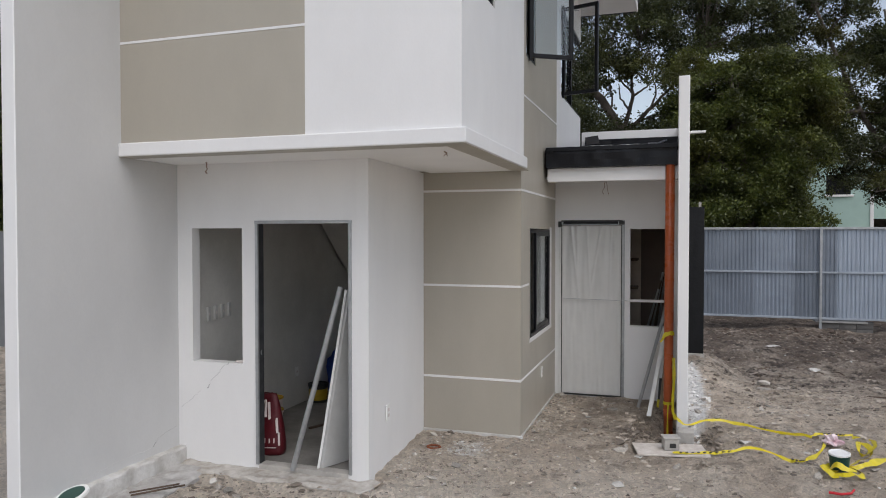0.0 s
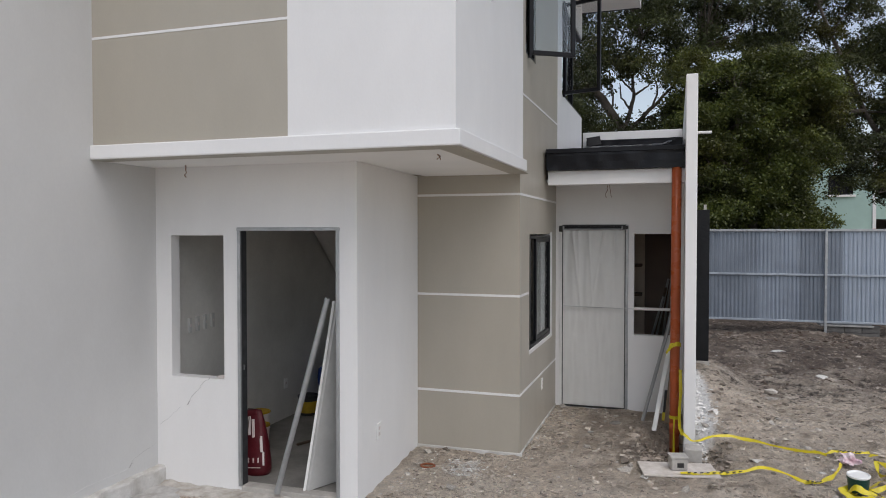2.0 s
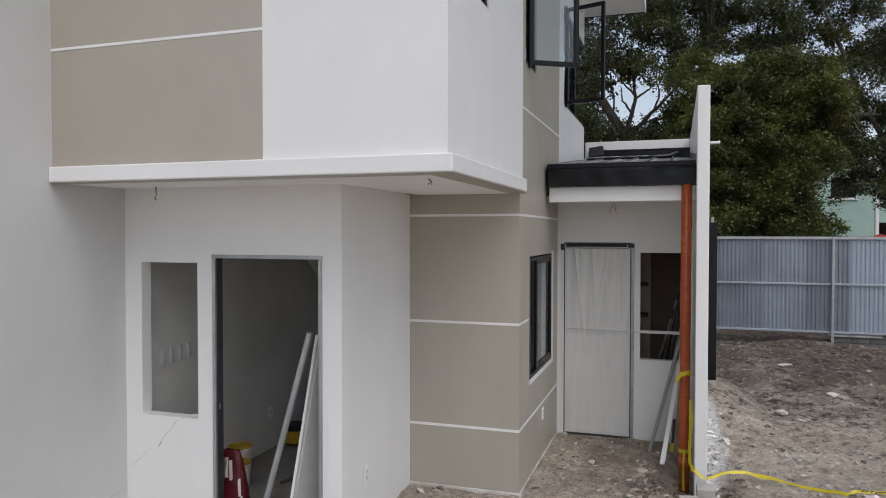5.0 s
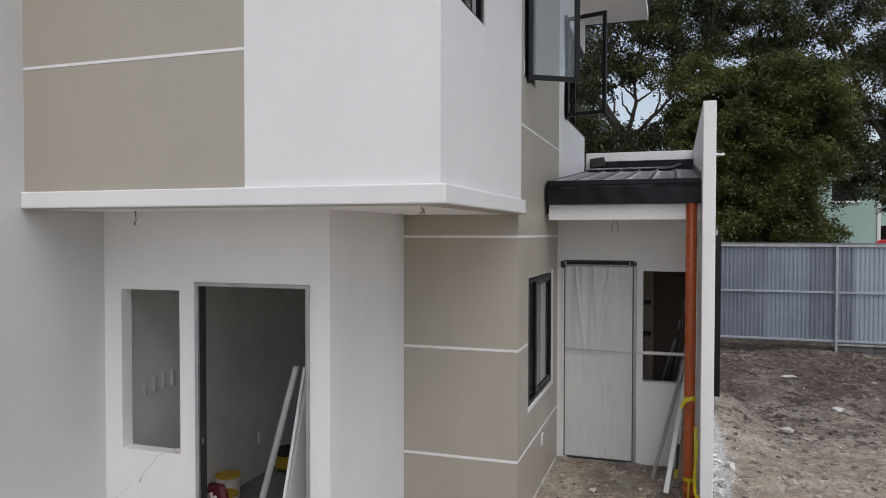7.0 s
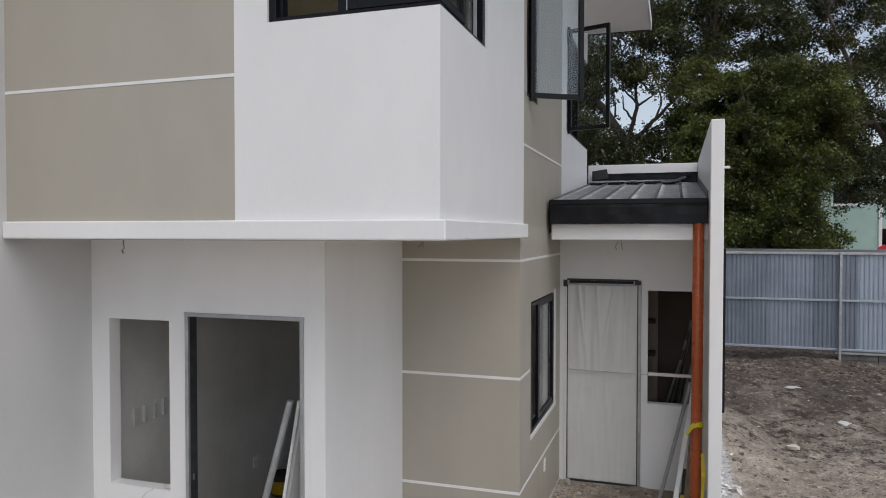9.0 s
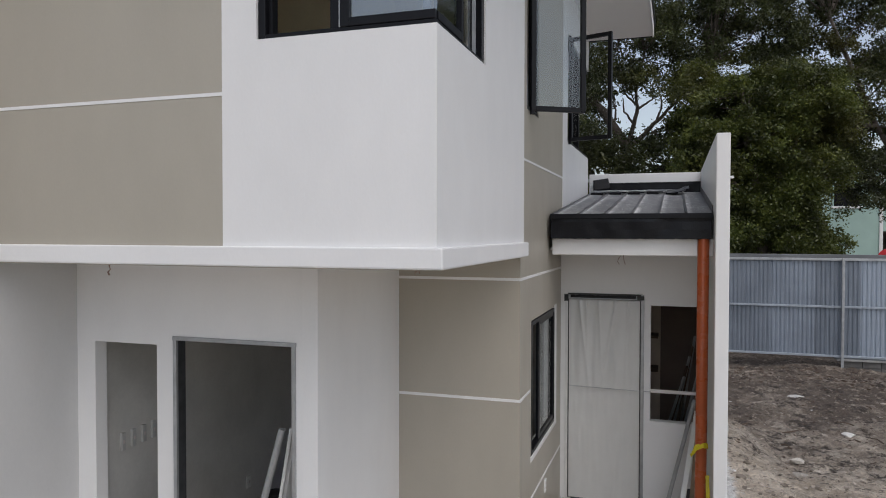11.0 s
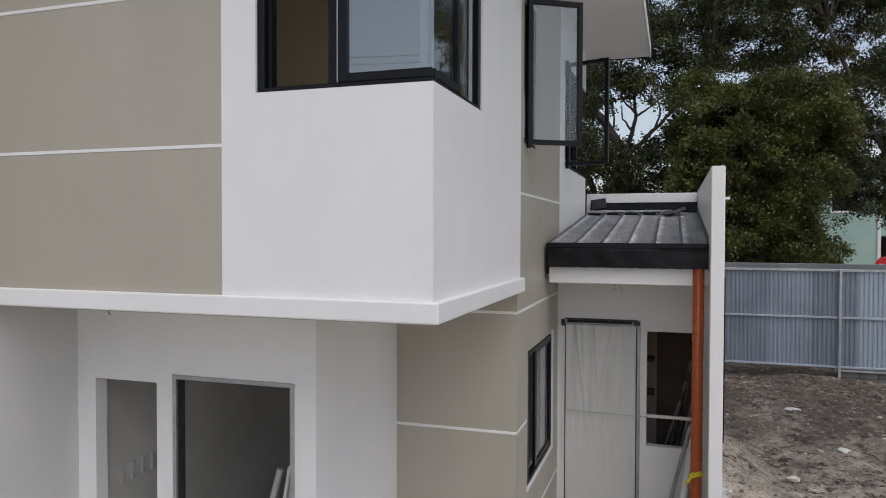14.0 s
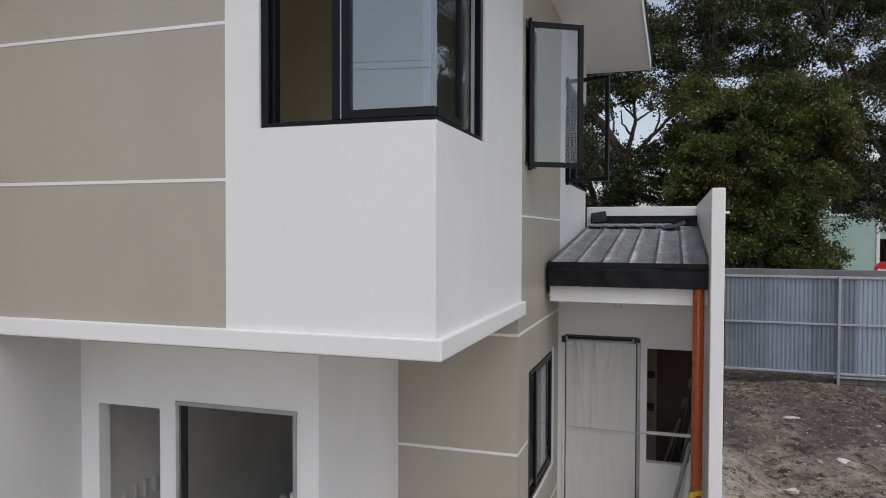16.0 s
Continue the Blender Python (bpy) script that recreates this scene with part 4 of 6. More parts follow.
part("room_reveal", box(-2.286, -1.45, BOX_Y + TH, BOX_Y + TH + 0.02, Z0 - 0.03, Z0 - 0.003, 0), WHITE, house)


def casement(hinge, free, z0, z1, label):
    """An outward-open sash from its hinge to its free edge (x, y)."""
    w = window_part("casement_window", label)
    d = Vector((free[0] - hinge[0], free[1] - hinge[1], 0))
    m = pose(hinge[0], hinge[1], 0, 0, 0, math.degrees(math.atan2(d.y, d.x)))
    part("sash", rect_frame(0, d.length, z0, z1, 0.041, 0.035), BLACK, w, at=m)
    pane(0.035, d.length - 0.035, z0 + 0.035, z1 - 0.035, 0.014, w, m).data.materials[0] = TINTED
    part("hinge_arm", box(0.0, 0.03, 0.0, 0.03, z0 - 0.028, z0, 0.002), BLACK, w, at=m)
    part("hinge_arm", box(0.0, 0.02, 0.0, 0.03, z1, z1 + 0.028, 0.002), BLACK, w, at=m)
    part("stay", beam(m @ Vector((0.03, 0.03, z1 - 0.02)), m @ Vector((0.16, 0.17, z1 - 0.02)), 0.012, 0.006), STEEL, w)
    return w


c1 = casement((-1.386, 6.91), (-0.990, 7.16), 3.702, 4.860, "black casement window standing wide open, clear glass")
part("window_frame", rect_frame(6.862, 7.358, 3.712, 4.868, 0.04, 0.07), BLACK, c1, at=facing_right(SIDE - 0.01))
c2 = casement((-1.407, 9.09), (-0.943, 8.945), 3.725, 4.838, "black casement window standing open at right angles, clear glass")
[o for o in c2.children if o.name.startswith("pane")][0].data.materials[0] = CLEARGLASS
part("window_frame", box(9.032, 9.075, 0, 0.07, 3.722, 4.868, 0.003), BLACK, c2, at=facing_right(SIDE - 0.01))
part("window_frame", box(9.075, REAR - 0.01, 0, 0.07, 3.722, 3.76, 0.003), BLACK, c2, at=facing_right(SIDE - 0.01))
part("window_frame", box(9.075, REAR - 0.01, 0, 0.07, 4.828, 4.868, 0.003), BLACK, c2, at=facing_right(SIDE - 0.01))
part("mullion", box(10.05, 10.11, 0, 0.07, 3.76, 4.828, 0.003), BLACK, c2, at=facing_right(SIDE - 0.01))

# side sliding window of the ground floor
sw = window_part("side_window", "black aluminium sliding window with a white painted reveal")
fs = facing_right(SIDE + 0.002)
y0, y1, z0, z1 = 7.07, 8.25, 0.885, 2.017
for u0, u1, za, zb in ((y0 + 0.012, y0 + 0.05, z0 + 0.012, z1 - 0.012), (y1 - 0.030, y1 - 0.012, z0 + 0.012, z1 - 0.012), (y0 + 0.05, y1 - 0.030, z0 + 0.012, z0 + 0.046), (y0 + 0.05, y1 - 0.030, z1 - 0.046, z1 - 0.012)):
    part("window_frame", box(u0, u1, 0, 0.06, za, zb, 0.003), BLACK, sw, at=fs)
for u0, u1, za, zb in ((7.44, 7.52, z0 + 0.047, z1 - 0.047), (y1 - 0.052, y1 - 0.031, z0 + 0.047, z1 - 0.047), (7.52, y1 - 0.052, z0 + 0.047, z0 + 0.085), (7.52, y1 - 0.052, z1 - 0.085, z1 - 0.047)):
    part("sash", box(u0, u1, 0, 0.025, za, zb, 0.002), BLACK, sw, at=facing_right(SIDE - 0.006))
pane(7.515, y1 - 0.05, z0 + 0.08, z1 - 0.08, 0.012, sw, facing_right(SIDE - 0.006)).data.materials[0] = TINTED
part("sash_stile", box(7.80, 7.86, 0.0, 0.02, z0 + 0.06, z1 - 0.06, 0.002), BLACK, sw, at=facing_right(SIDE - 0.034))
part("sash_stile", box(8.02, 8.045, 0.0, 0.02, z0 + 0.06, z1 - 0.06, 0.002), SOCKET, sw, at=facing_right(SIDE - 0.05))
part("reveal", box(y0 - 0.02, y1 + 0.09, -0.008, 0.09, z0 - 0.03, z0 + 0.0115, 0.002), WHITE, sw, "white window sill", at=facing_right(SIDE))
part("reveal", box(y1 - 0.0115, y1 + 0.09, -0.006, 0.09, z0 + 0.0115, z1 + 0.02, 0.002), WHITE, sw, at=facing_right(SIDE))
# pale sheet added behind the pane to stand in for its reflection
part("blind", box(8.30, 9.05, 0.16, 0.17, z0 - 0.1, z1 + 0.1, 0), PALEBAG, sw, "pale sheet added behind the glass for its reflection", at=facing_right(SIDE))

# ---- doors ----
fd = window_part("front_door_frame", "grey steel front door frame with no leaf")
for nm, bm in (("jamb", box(-3.353, -3.326, -0.012, 0.012, 0.02, 2.07, 0.003)), ("stop", box(-3.350, -3.330, 0.012, 0.088, 0.02, 2.046, 0.002)), ("jamb", box(-2.492, -2.465, -0.012, 0.105, 0.02, 2.07, 0.003)),
               ("head", box(-3.356, -2.462, -0.014, 0.106, 2.046, 2.073, 0.003)), ("stop", box(-2.498, -2.492, 0.05, 0.105, 0.02, 2.046, 0.002)),
               ("sill", box(-3.325, -2.500, -0.01, 0.1, -0.06, 0.026, 0.004)), ("hinge", box(-3.330, -3.326, 0.035, 0.05, 0.94, 0.98, 0.001))):
    part(nm, bm, SHADESTEEL if nm == "stop" else CONCRETE if nm == "sill" else STEEL, fd, at=facing_front(FRONT))

bd = window_part("back_door", "white back door wrapped in cloudy plastic film")
for bm, m in ((box(-1.364, -1.335, -0.012, 0.09, 0.0, 2.122, 0.003), WHITEBOARD), (box(-0.615, -0.583, -0.014, 0.09, 0.0, 2.122, 0.003), STEEL),
              (box(-1.335, -0.615, -0.006, 0.09, 2.065, 2.122, 0.003), STEEL), (box(-1.335, -0.60, -0.012, 0.0, 2.108, 2.124, 0.003), INK),
              (box(-1.372, -1.33, -0.016, -0.0125, 2.04, 2.11, 0.002), INK), (box(-0.65, -0.585, -0.019, -0.0145, 2.07, 2.11, 0.002), INK)):
    part("frame", bm, m, bd, at=facing_front(BACK))
# black strips stand in for the shaded gaps round the door leaf
for x0, x1, za, zb in ((-1.334, -1.325, 0.0, 2.062), (-0.624, -0.616, 0.0, 2.062), (-1.334, -0.616, 0.0, 0.017)):
    part("gasket", box(x0, x1, -0.010, 0.015, za, zb, 0.001), INK, bd, at=facing_front(BACK))
part("frame", box(-1.31, -0.66, -0.0105, -0.006, 2.078, 2.107, 0.001), ROOFDARK, bd, at=facing_front(BACK))
part("leaf", box(-1.33, -0.62, 0.02, 0.06, 0.012, 2.06, 0.003), WHITEBOARD, bd, at=facing_front(BACK))


def plastic_film():
    bm = bmesh.new()
    nu, nv = 80, 70
    grid = []
    for j in range(nv + 1):
        row = []
        for i in range(nu + 1):
            x, z = -1.327 + 0.705 * i / nu, 0.02 + 2.035 * j / nv
            high = max(0, min(1, (z - 0.9) / 1.1))
            fold = noise.noise(Vector((x * 9 + 0.8 * (2.05 - z), z * 1.1, 1.7))) * 0.022 * (0.2 + z / 2)
            fold += 0.005 * noise.noise(Vector((x * 24, z * 3.0, 7.7)))
            for fx, lean_x, wide, amp in ((-1.22, 0.11, 0.011, 0.016), (-1.15, 0.02, 0.008, 0.010), (-1.03, 0.05, 0.009, 0.010), (-0.86, -0.16, 0.010, 0.012), (-0.74, -0.03, 0.008, 0.008)):
                fold += amp * high * math.exp(-((x - fx - lean_x * (2.05 - z)) / (wide * (1.6 - 0.5 * high))) ** 2)
            row.append(bm.verts.new((x, 0.004 - fold - (0.003 if abs(z - 1.165) < 0.012 else 0), z)))
        grid.append(row)
    for j in range(nv):
        for i in range(nu):
            bm.faces.new((grid[j][i], grid[j][i + 1], grid[j + 1][i + 1], grid[j + 1][i]))
    return bm


part("plastic_film", plastic_film(), PLASTIC, bd, "wrinkled cloudy plastic film", smooth=True, at=facing_front(BACK))
part("string", tube([(-1.335, BACK - 0.026, 1.178), (-1.0, BACK - 0.03, 1.172), (-0.6, BACK - 0.028, 1.166), (-0.52, BACK - 0.012, 1.165)], 0.004, 6), STEEL, bd)

pw = window_part("porch_window", "unglazed porch window opening with a pale crossbar")
part("crossbar", box(-0.52, -0.085, 0.01, 0.04, 1.150, 1.182, 0.006, 2), PINKBAR, pw, at=facing_front(BACK))
shelf = thing("wall_shelf", "dark wooden shelf boards on the porch room wall", "shelf")
for z in (1.265, 1.62):
    part("board", box(-1.25, -0.46, 9.15, 9.4, z, z + 0.03, 0.003), DARKWOOD, shelf)
for x in (-1.23, -0.75):
    part("upright", box(x, x + 0.03, 9.34, 9.4, 0.02, 2.2, 0.003), DARKWOOD, shelf)
part("porch_room_wall", box(-1.3, -0.445, 9.62, 9.70, 0.02, 2.577, 0), SANDWALL, house)
part("porch_room_wall", box(-1.3, 0.01, 9.75, 9.83, 0.02, 2.577, 0), BROWNWALL, house)
part("porch_room_ceiling", box(SIDE + 0.001, FIN0, BACK + TH, 11.08, 2.60, 2.63, 0), INNER, house)

# ---- lean-to roof ----
ROOF_A, ROOF_B = (7.80, 2.895), (11.02, 3.262)
slope = math.degrees(math.atan2(ROOF_B[1] - ROOF_A[1], ROOF_B[0] - ROOF_A[0]))
run = math.hypot(ROOF_B[1] - ROOF_A[1], ROOF_B[0] - ROOF_A[0])
lean = window_part("lean_to_roof", "dusty dark metal sheet roof of the lean-to")
part("roof_deck", box(SIDE + 0.004, FIN0 - 0.001, 0.10, run, -0.06, -0.012, 0), ROOFDARK, lean, at=pose(0, ROOF_A[0], ROOF_A[1], slope))
n_sheet = 6
for k in range(n_sheet):
    w = (FIN0 - 0.004 - (SIDE + 0.04)) / n_sheet
    xa = SIDE + 0.04 + k * w
    bm = bmesh.new()
    cols = [(0, 0), (0.004, 0.020), (0.020, 0.021), (0.025, 0.001), (w * 0.3, 0.003), (w * 0.7, -0.003), (w - 0.001, 0.0)]
    rows = [[bm.verts.new((u, run * j / 8, h + 0.001 * noise.noise(Vector((k * 3.1, j * 0.9, u * 9))))) for u, h in cols] for j in range(9)]
    for r0, r1 in zip(rows, rows[1:]):
        for i in range(len(cols) - 1):
            bm.faces.new((r0[i], r0[i + 1], r1[i + 1], r1[i]))
    part("roof_sheet", bm, ROOFDUST, lean, at=pose(xa, ROOF_A[0], ROOF_A[1] - 0.001, slope))


def dented_strip(x0, x1, y, z0, z1, depth, seed, amp=0.012, n=40):
    """An upright metal strip, its face dented and its edges wavy."""
    bm = bmesh.new()
    rows = []
    for k, (z, d) in enumerate(((z0, depth), (z0, 0), (z0 * 0.6 + z1 * 0.4, 0), (z0 * 0.25 + z1 * 0.75, 0), (z1, 0), (z1, depth))):
        rows.append([bm.verts.new((x0 + (x1 - x0) * i / n, y + d + (0 if d else amp * noise.noise(Vector((i * 9.0 / n, k * 0.5, seed)))), z + 0.35 * amp * noise.noise(Vector((i * 0.4, k * 0.3, seed + 3))))) for i in range(n + 1)])
    for r0, r1 in zip(rows, rows[1:]):
        for i in range(n):
            bm.faces.new((r0[i], r0[i + 1], r1[i + 1], r1[i]))
    bm.faces.new([r[0] for r in rows])
    bm.faces.new([r[-1] for r in rows][::-1])
    return bm


part("fascia_gutter", dented_strip(-1.372, -0.002, 7.775, 2.686, 2.885, 0.11, 2.0, 0.016, 90), ROOFDARK, lean, "dented black metal fascia", smooth=False)
part("gutter_lip", box(-1.378, 0.004, 7.762, 7.81, 2.862, 2.908, 0.004), ROOFDARK, lean)
part("wall_flashing", dented_strip(SIDE + 0.06, FIN0 - 0.002, 11.045, 3.262, 3.40, 0.034, 8.0, 0.010), ROOFDARK, lean, "black bent wall flashing")
part("flashing_end", box(0, 0.2, 0, 0.012, -0.06, 0.08, 0.003), ROOFDARK, lean, at=pose(-1.33, 10.98, 3.36, -18, -9, 12))
part("side_flashing", box(FIN0 - 0.008, FIN0 - 0.002, 0.1, run, 0.0, 0.07, 0), ROOFDUST, lean, at=pose(0, ROOF_A[0], ROOF_A[1], slope))
part("ridge_strip", dented_strip(SIDE + 0.06, -0.30, 0.0, 0.0, 0.012, 0.20, 14.0, 0.016), STEEL, lean, "pale bent closing strip", at=pose(0, ROOF_A[0] + run - 0.33, ROOF_B[1] - 0.002, slope))
# dark boxes stand in for the shaded gaps below the closing strip
for k in range(5):
    xa = SIDE + 0.075 + k * (FIN0 - SIDE - 0.044) / 6
    part("rib_closer", box(xa, xa + 0.15, run - 0.36, run - 0.325, 0.002, 0.030, 0.003), ROOFDARK, lean, at=pose(0, ROOF_A[0], ROOF_A[1], slope))
scrap = bmesh.new()
pts = [[scrap.verts.new((-0.40 + 0.26 * i / 6, 10.42 + 0.24 * j / 3 + 0.16 * i / 6, 3.225 + 0.05 * (j / 3) + 0.06 * (i / 6) ** 2 + 0.02 * noise.noise(Vector((i * 0.7, j * 0.9, 2))))) for i in range(7)] for j in range(4)]
for j in range(3):
    for i in range(6):
        scrap.faces.new((pts[j][i], pts[j][i + 1], pts[j + 1][i + 1], pts[j + 1][i]))
ob = mesh_object("flashing_offcut", scrap, ROOFDARK)
ob.modifiers.new("thick", 'SOLIDIFY').thickness = 0.006
tagged(ob, "bent black flashing offcut lying on the lean-to roof", "metal scrap")
part("plank_end", box(FIN1, FIN1 + 0.27, 10.88, 10.98, 3.42, 3.45, 0.003), WHITEBOARD, house)
part("tarp_wall", dented_strip(0.16, 0.415, 11.86, 0.02, 2.38, 0.10, 21.0, 0.004, 3), TARP, house, "black tarpaulin-covered wall end")
part("tarp_base", box(0.15, 0.43, 11.85, 11.98, -0.35, 0.06, 0.006), CONCRETE, house)
part("tarp_post", box(0.33, 0.37, 11.9, 11.95, 2.3, 2.46, 0.003), CONCRETE, house)

# ---- drain pipe with tape ----
dp = thing("drain_pipe", "orange plastic drain pipe with yellow tape tied round it", "pipe")
PX, PY = -0.07, 7.83
part("pipe", tube([(PX, PY, -0.28), (PX - 0.004, PY - 0.005, 0.3), (PX, PY, 1.4), (PX + 0.002, PY - 0.005, 2.686)], 0.048, 20), PIPE, dp, smooth=True)
part("socket_joint", tube([(PX, PY, 0.0), (PX, PY, 0.11)], 0.053, 20), PIPE, dp, smooth=True)


def ribbon(path, width, twist, seed, steps=14, wob=0.02):
    """A limp tape along path; twist: degrees from flat at each point."""
    bm = bmesh.new()
    rng = random.Random(seed)
    p = [Vector(q) for q in path]
    dense, ang = [], []
    for i in range(len(p) - 1):
        a_p, b_p, c_p, d_p = p[max(i - 1, 0)], p[i], p[i + 1], p[min(i + 2, len(p) - 1)]
        for s in range(steps):
            k = s / steps
            dense.append(0.5 * ((2 * b_p) + (c_p - a_p) * k + (2 * a_p - 5 * b_p + 4 * c_p - d_p) * k * k + (3 * b_p - a_p - 3 * c_p + d_p) * k ** 3))
            ang.append(-radians(twist[i] + (twist[i + 1] - twist[i]) * k))
    dense.append(p[-1])
    ang.append(-radians(twist[-1]))
    rows = []
    for i, q in enumerate(dense):
        d = (dense[min(i + 1, len(dense) - 1)] - dense[max(i - 1, 0)]).normalized()
        side = d.cross(Vector((0, 0, 1)))
        side = side.normalized() if side.length > 0.05 else Vector((1, 0, 0))
        up = side.cross(d)
        ww = width * (0.62 + 0.5 * noise.noise(Vector((i * 0.11, seed, 0))))
        u = (side * math.cos(ang[i]) + up * math.sin(ang[i])) * ww / 2
        j = Vector((0, 0, wob * noise.noise(Vector((i * 0.13, seed * 1.7, 3)))))
        u *= 1 + 0.22 * noise.noise(Vector((i * 0.45, seed, 5)))
        nrm = u.cross(d).normalized() * 0.012 * noise.noise(Vector((i * 0.5, 9, seed)))
        rows.append([bm.verts.new(q - u + j), bm.verts.new(q + nrm + j), bm.verts.new(q + u + j)])
    for r0, r1 in zip(rows, rows[1:]):
        for k in range(2):
            bm.faces.new((r0[k], r0[k + 1], r1[k + 1], r1[k]))
    return bm, dense


def print_bars(dense, start, count, gap, parent, height=0.022, up=0.010):
    """Bars for the tape's print."""
    for k in range(count):
        i = start + k * gap
        if i + 1 >= len(dense):
            break
        q, d = dense[i], (dense[i + 1] - dense[i])
        turn = math.degrees(math.atan2(d.y, d.x))
        b = part("print_bar", box(-0.010, 0.010, -0.003, 0.003, -height / 2, height / 2, 0), INK, parent, at=pose(q.x, q.y - 0.012, q.z + up, 62, 0, turn))


tape = thing("caution_tape", "yellow caution tape strewn on the ground in loose runs", "tape")
bm, run1 = ribbon([(FIN0 + 0.0, 7.47, 0.10), (0.12, 7.44, 0.05), (0.32, 7.60, 0.075), (0.60, 7.62, 0.055), (0.97, 7.50, 0.035), (1.20, 7.46, 0.035), (1.33, 7.50, 0.05), (1.50, 7.58, 0.03), (1.62, 7.62, 0.03)], 0.040, [50, 20, 45, 70, 85, 88, 30, 50, 60], 3)
part("tape_run", bm, YELLOW, tape, smooth=True)
print_bars(run1, 86, 6, 3, tape)
bm, run2 = ribbon([(-0.02, 6.45, 0.05), (0.18, 6.52, 0.045), (0.42, 6.62, 0.045), (0.66, 6.74, 0.075), (0.90, 6.62, 0.04), (1.05, 6.62, 0.035), (1.20, 6.86, 0.05), (1.27, 7.02, 0.08)], 0.042, [20, 35, 65, 25, 60, 40, 70, 50], 7)
part("tape_run", bm, YELLOW, tape, smooth=True)
print_bars(run2, 6, 9, 3, tape)
print_bars(run2, 60, 4, 3, tape)
bm, run3 = ribbon([(1.60, 7.55, 0.03), (1.72, 7.38, 0.05), (1.66, 7.05, 0.08), (1.52, 6.88, 0.05), (1.56, 7.12, 0.10), (1.62, 6.95, 0.06), (1.42, 6.62, 0.05), (1.22, 6.40, 0.03), (1.17, 6.48, 0.04), (1.30, 6.55, 0.03), (1.46, 6.55, 0.05), (1.66, 6.78, 0.05), (1.90, 7.0, 0.04)], 0.07, [30, 50, 20, 60, 30, 60, 25, 60, 40, 30, 50, 25, 40], 11)
part("tape_pile", bm, YELLOW, tape, smooth=True)
bm, run4 = ribbon([(1.14, 6.42, 0.06), (1.22, 6.34, 0.02), (1.34, 6.30, 0.05), (1.44, 6.40, 0.02), (1.34, 6.48, 0.07), (1.20, 6.46, 0.03), (1.24, 6.36, 0.09), (1.38, 6.36, 0.06)], 0.07, [10, 50, 20, 60, 15, 40, 60, 30], 15)
part("tape_pile", bm, YELLOW, tape, smooth=True)
bm, run5 = ribbon([(PX + 0.05, PY - 0.03, 0.66), (PX + 0.055, PY - 0.09, 0.45), (PX + 0.045, PY - 0.14, 0.25), (PX + 0.05, PY - 0.25, 0.12), (FIN0 + 0.0, 7.47, 0.10)], 0.05, [10, 15, 20, 40, 60], 19)
part("tape_tail", bm, YELLOW, dp, smooth=True)
bm, run6 = ribbon([(PX - 0.06, PY - 0.04, 0.865), (PX - 0.03, PY - 0.056, 0.90), (PX + 0.02, PY - 0.055, 0.915), (PX + 0.055, PY - 0.02, 0.90)], 0.07, [60, 80, 85, 70], 23)
part("tape_knot", bm, YELLOW, dp, smooth=True)
bm, run7 = ribbon([(PX - 0.085, PY - 0.045, 0.82), (PX - 0.05, PY - 0.055, 0.87), (PX - 0.03, PY - 0.057, 0.90)], 0.05, [50, 70, 80], 29)
part("tape_knot", bm, YELLOW, dp, smooth=True)
bm, run8 = ribbon([(PX - 0.004, PY - 0.058, 0.16), (PX - 0.008, PY - 0.06, 0.0), (PX - 0.006, PY - 0.058, -0.2)], 0.030, [0, 0, 0], 31, 6, 0)
part("tape_strip", bm, YELLOW, dp)
part("tape_band", tube([(PX, PY, 0.155), (PX, PY, 0.185)], 0.056, 16), YELLOW, dp)

# ---- meter box on a board at the pipe's foot ----
bm = bmesh.new()
add_box(bm, -0.31, 0.31, -0.17, 0.17, 0, 0.018, 0.003, 1, pose(-0.04, 6.60, 0.018, 0, 0, 12))
board = mesh_object("tile_offcut", bm, OFFCUT)
tagged(board, "dirty white board lying flat on the soil", "board")
mb = thing("meter_box", "small grey concrete meter box with a dark window", "box", at=pose(-0.04, 6.60, 0.038, 0, 0, 14))
part("body", box(-0.066, 0.066, -0.06, 0.06, 0, 0.10, 0.010, 2), CONCRETE, mb)
part("lid", box(-0.074, 0.074, -0.066, 0.066, 0.10, 0.116, 0.005, 2), CONCRETE, mb)
part("dark_window", box(-0.02, 0.035, -0.063, -0.058, 0.025, 0.065, 0.002), INK, mb)
blk = mesh_object("concrete_block", box(0.02, 0.17, 7.08, 7.26, -0.09, 0.07, 0.01, 2), CONCRETE)
tagged(blk, "small rough concrete block beside the pipe", "block")


# ---- bucket, bag and scraps on the soil ----
def bucket(at, r, h, body, band, lid, label, group=""):
    b = thing("bucket", label, "bucket", group, at=at)
    part("body", lathe([(r * 0.86, 0.0), (r * 0.9, 0.006), (r * 0.98, h * 0.9), (r * 1.05, h * 0.9), (r * 1.05, h * 0.96), (r, h)], 28), body, b, smooth=False)
    part("label_band", lathe([(r * 0.915, h * 0.15), (r * 0.925, h * 0.15), (r * 0.985, h * 0.78), (r * 0.97, h * 0.78)], 28), band, b)
    part("lid", lathe([(r * 1.02, h), (r * 1.07, h), (r * 1.07, h + 0.012), (r * 0.97, h + 0.016), (r * 0.9, h + 0.008), (r * 0.4, h + 0.006)], 28), lid, b)
    part("handle", tube([(r * 1.05 * math.cos(q), r * 1.05 * math.sin(q), h * 0.9 - 0.02 * math.sin(q)) for q in [math.pi * k / 10 for k in range(11)]], 0.003, 6), STEEL, b)
    return b


bucket(pose(1.285, 6.50, 0.03, 4, -3, 20), 0.077, 0.125, GREENPL, GREENPL, SOCKET, "white paint bucket with a dark green label on yellow tape")


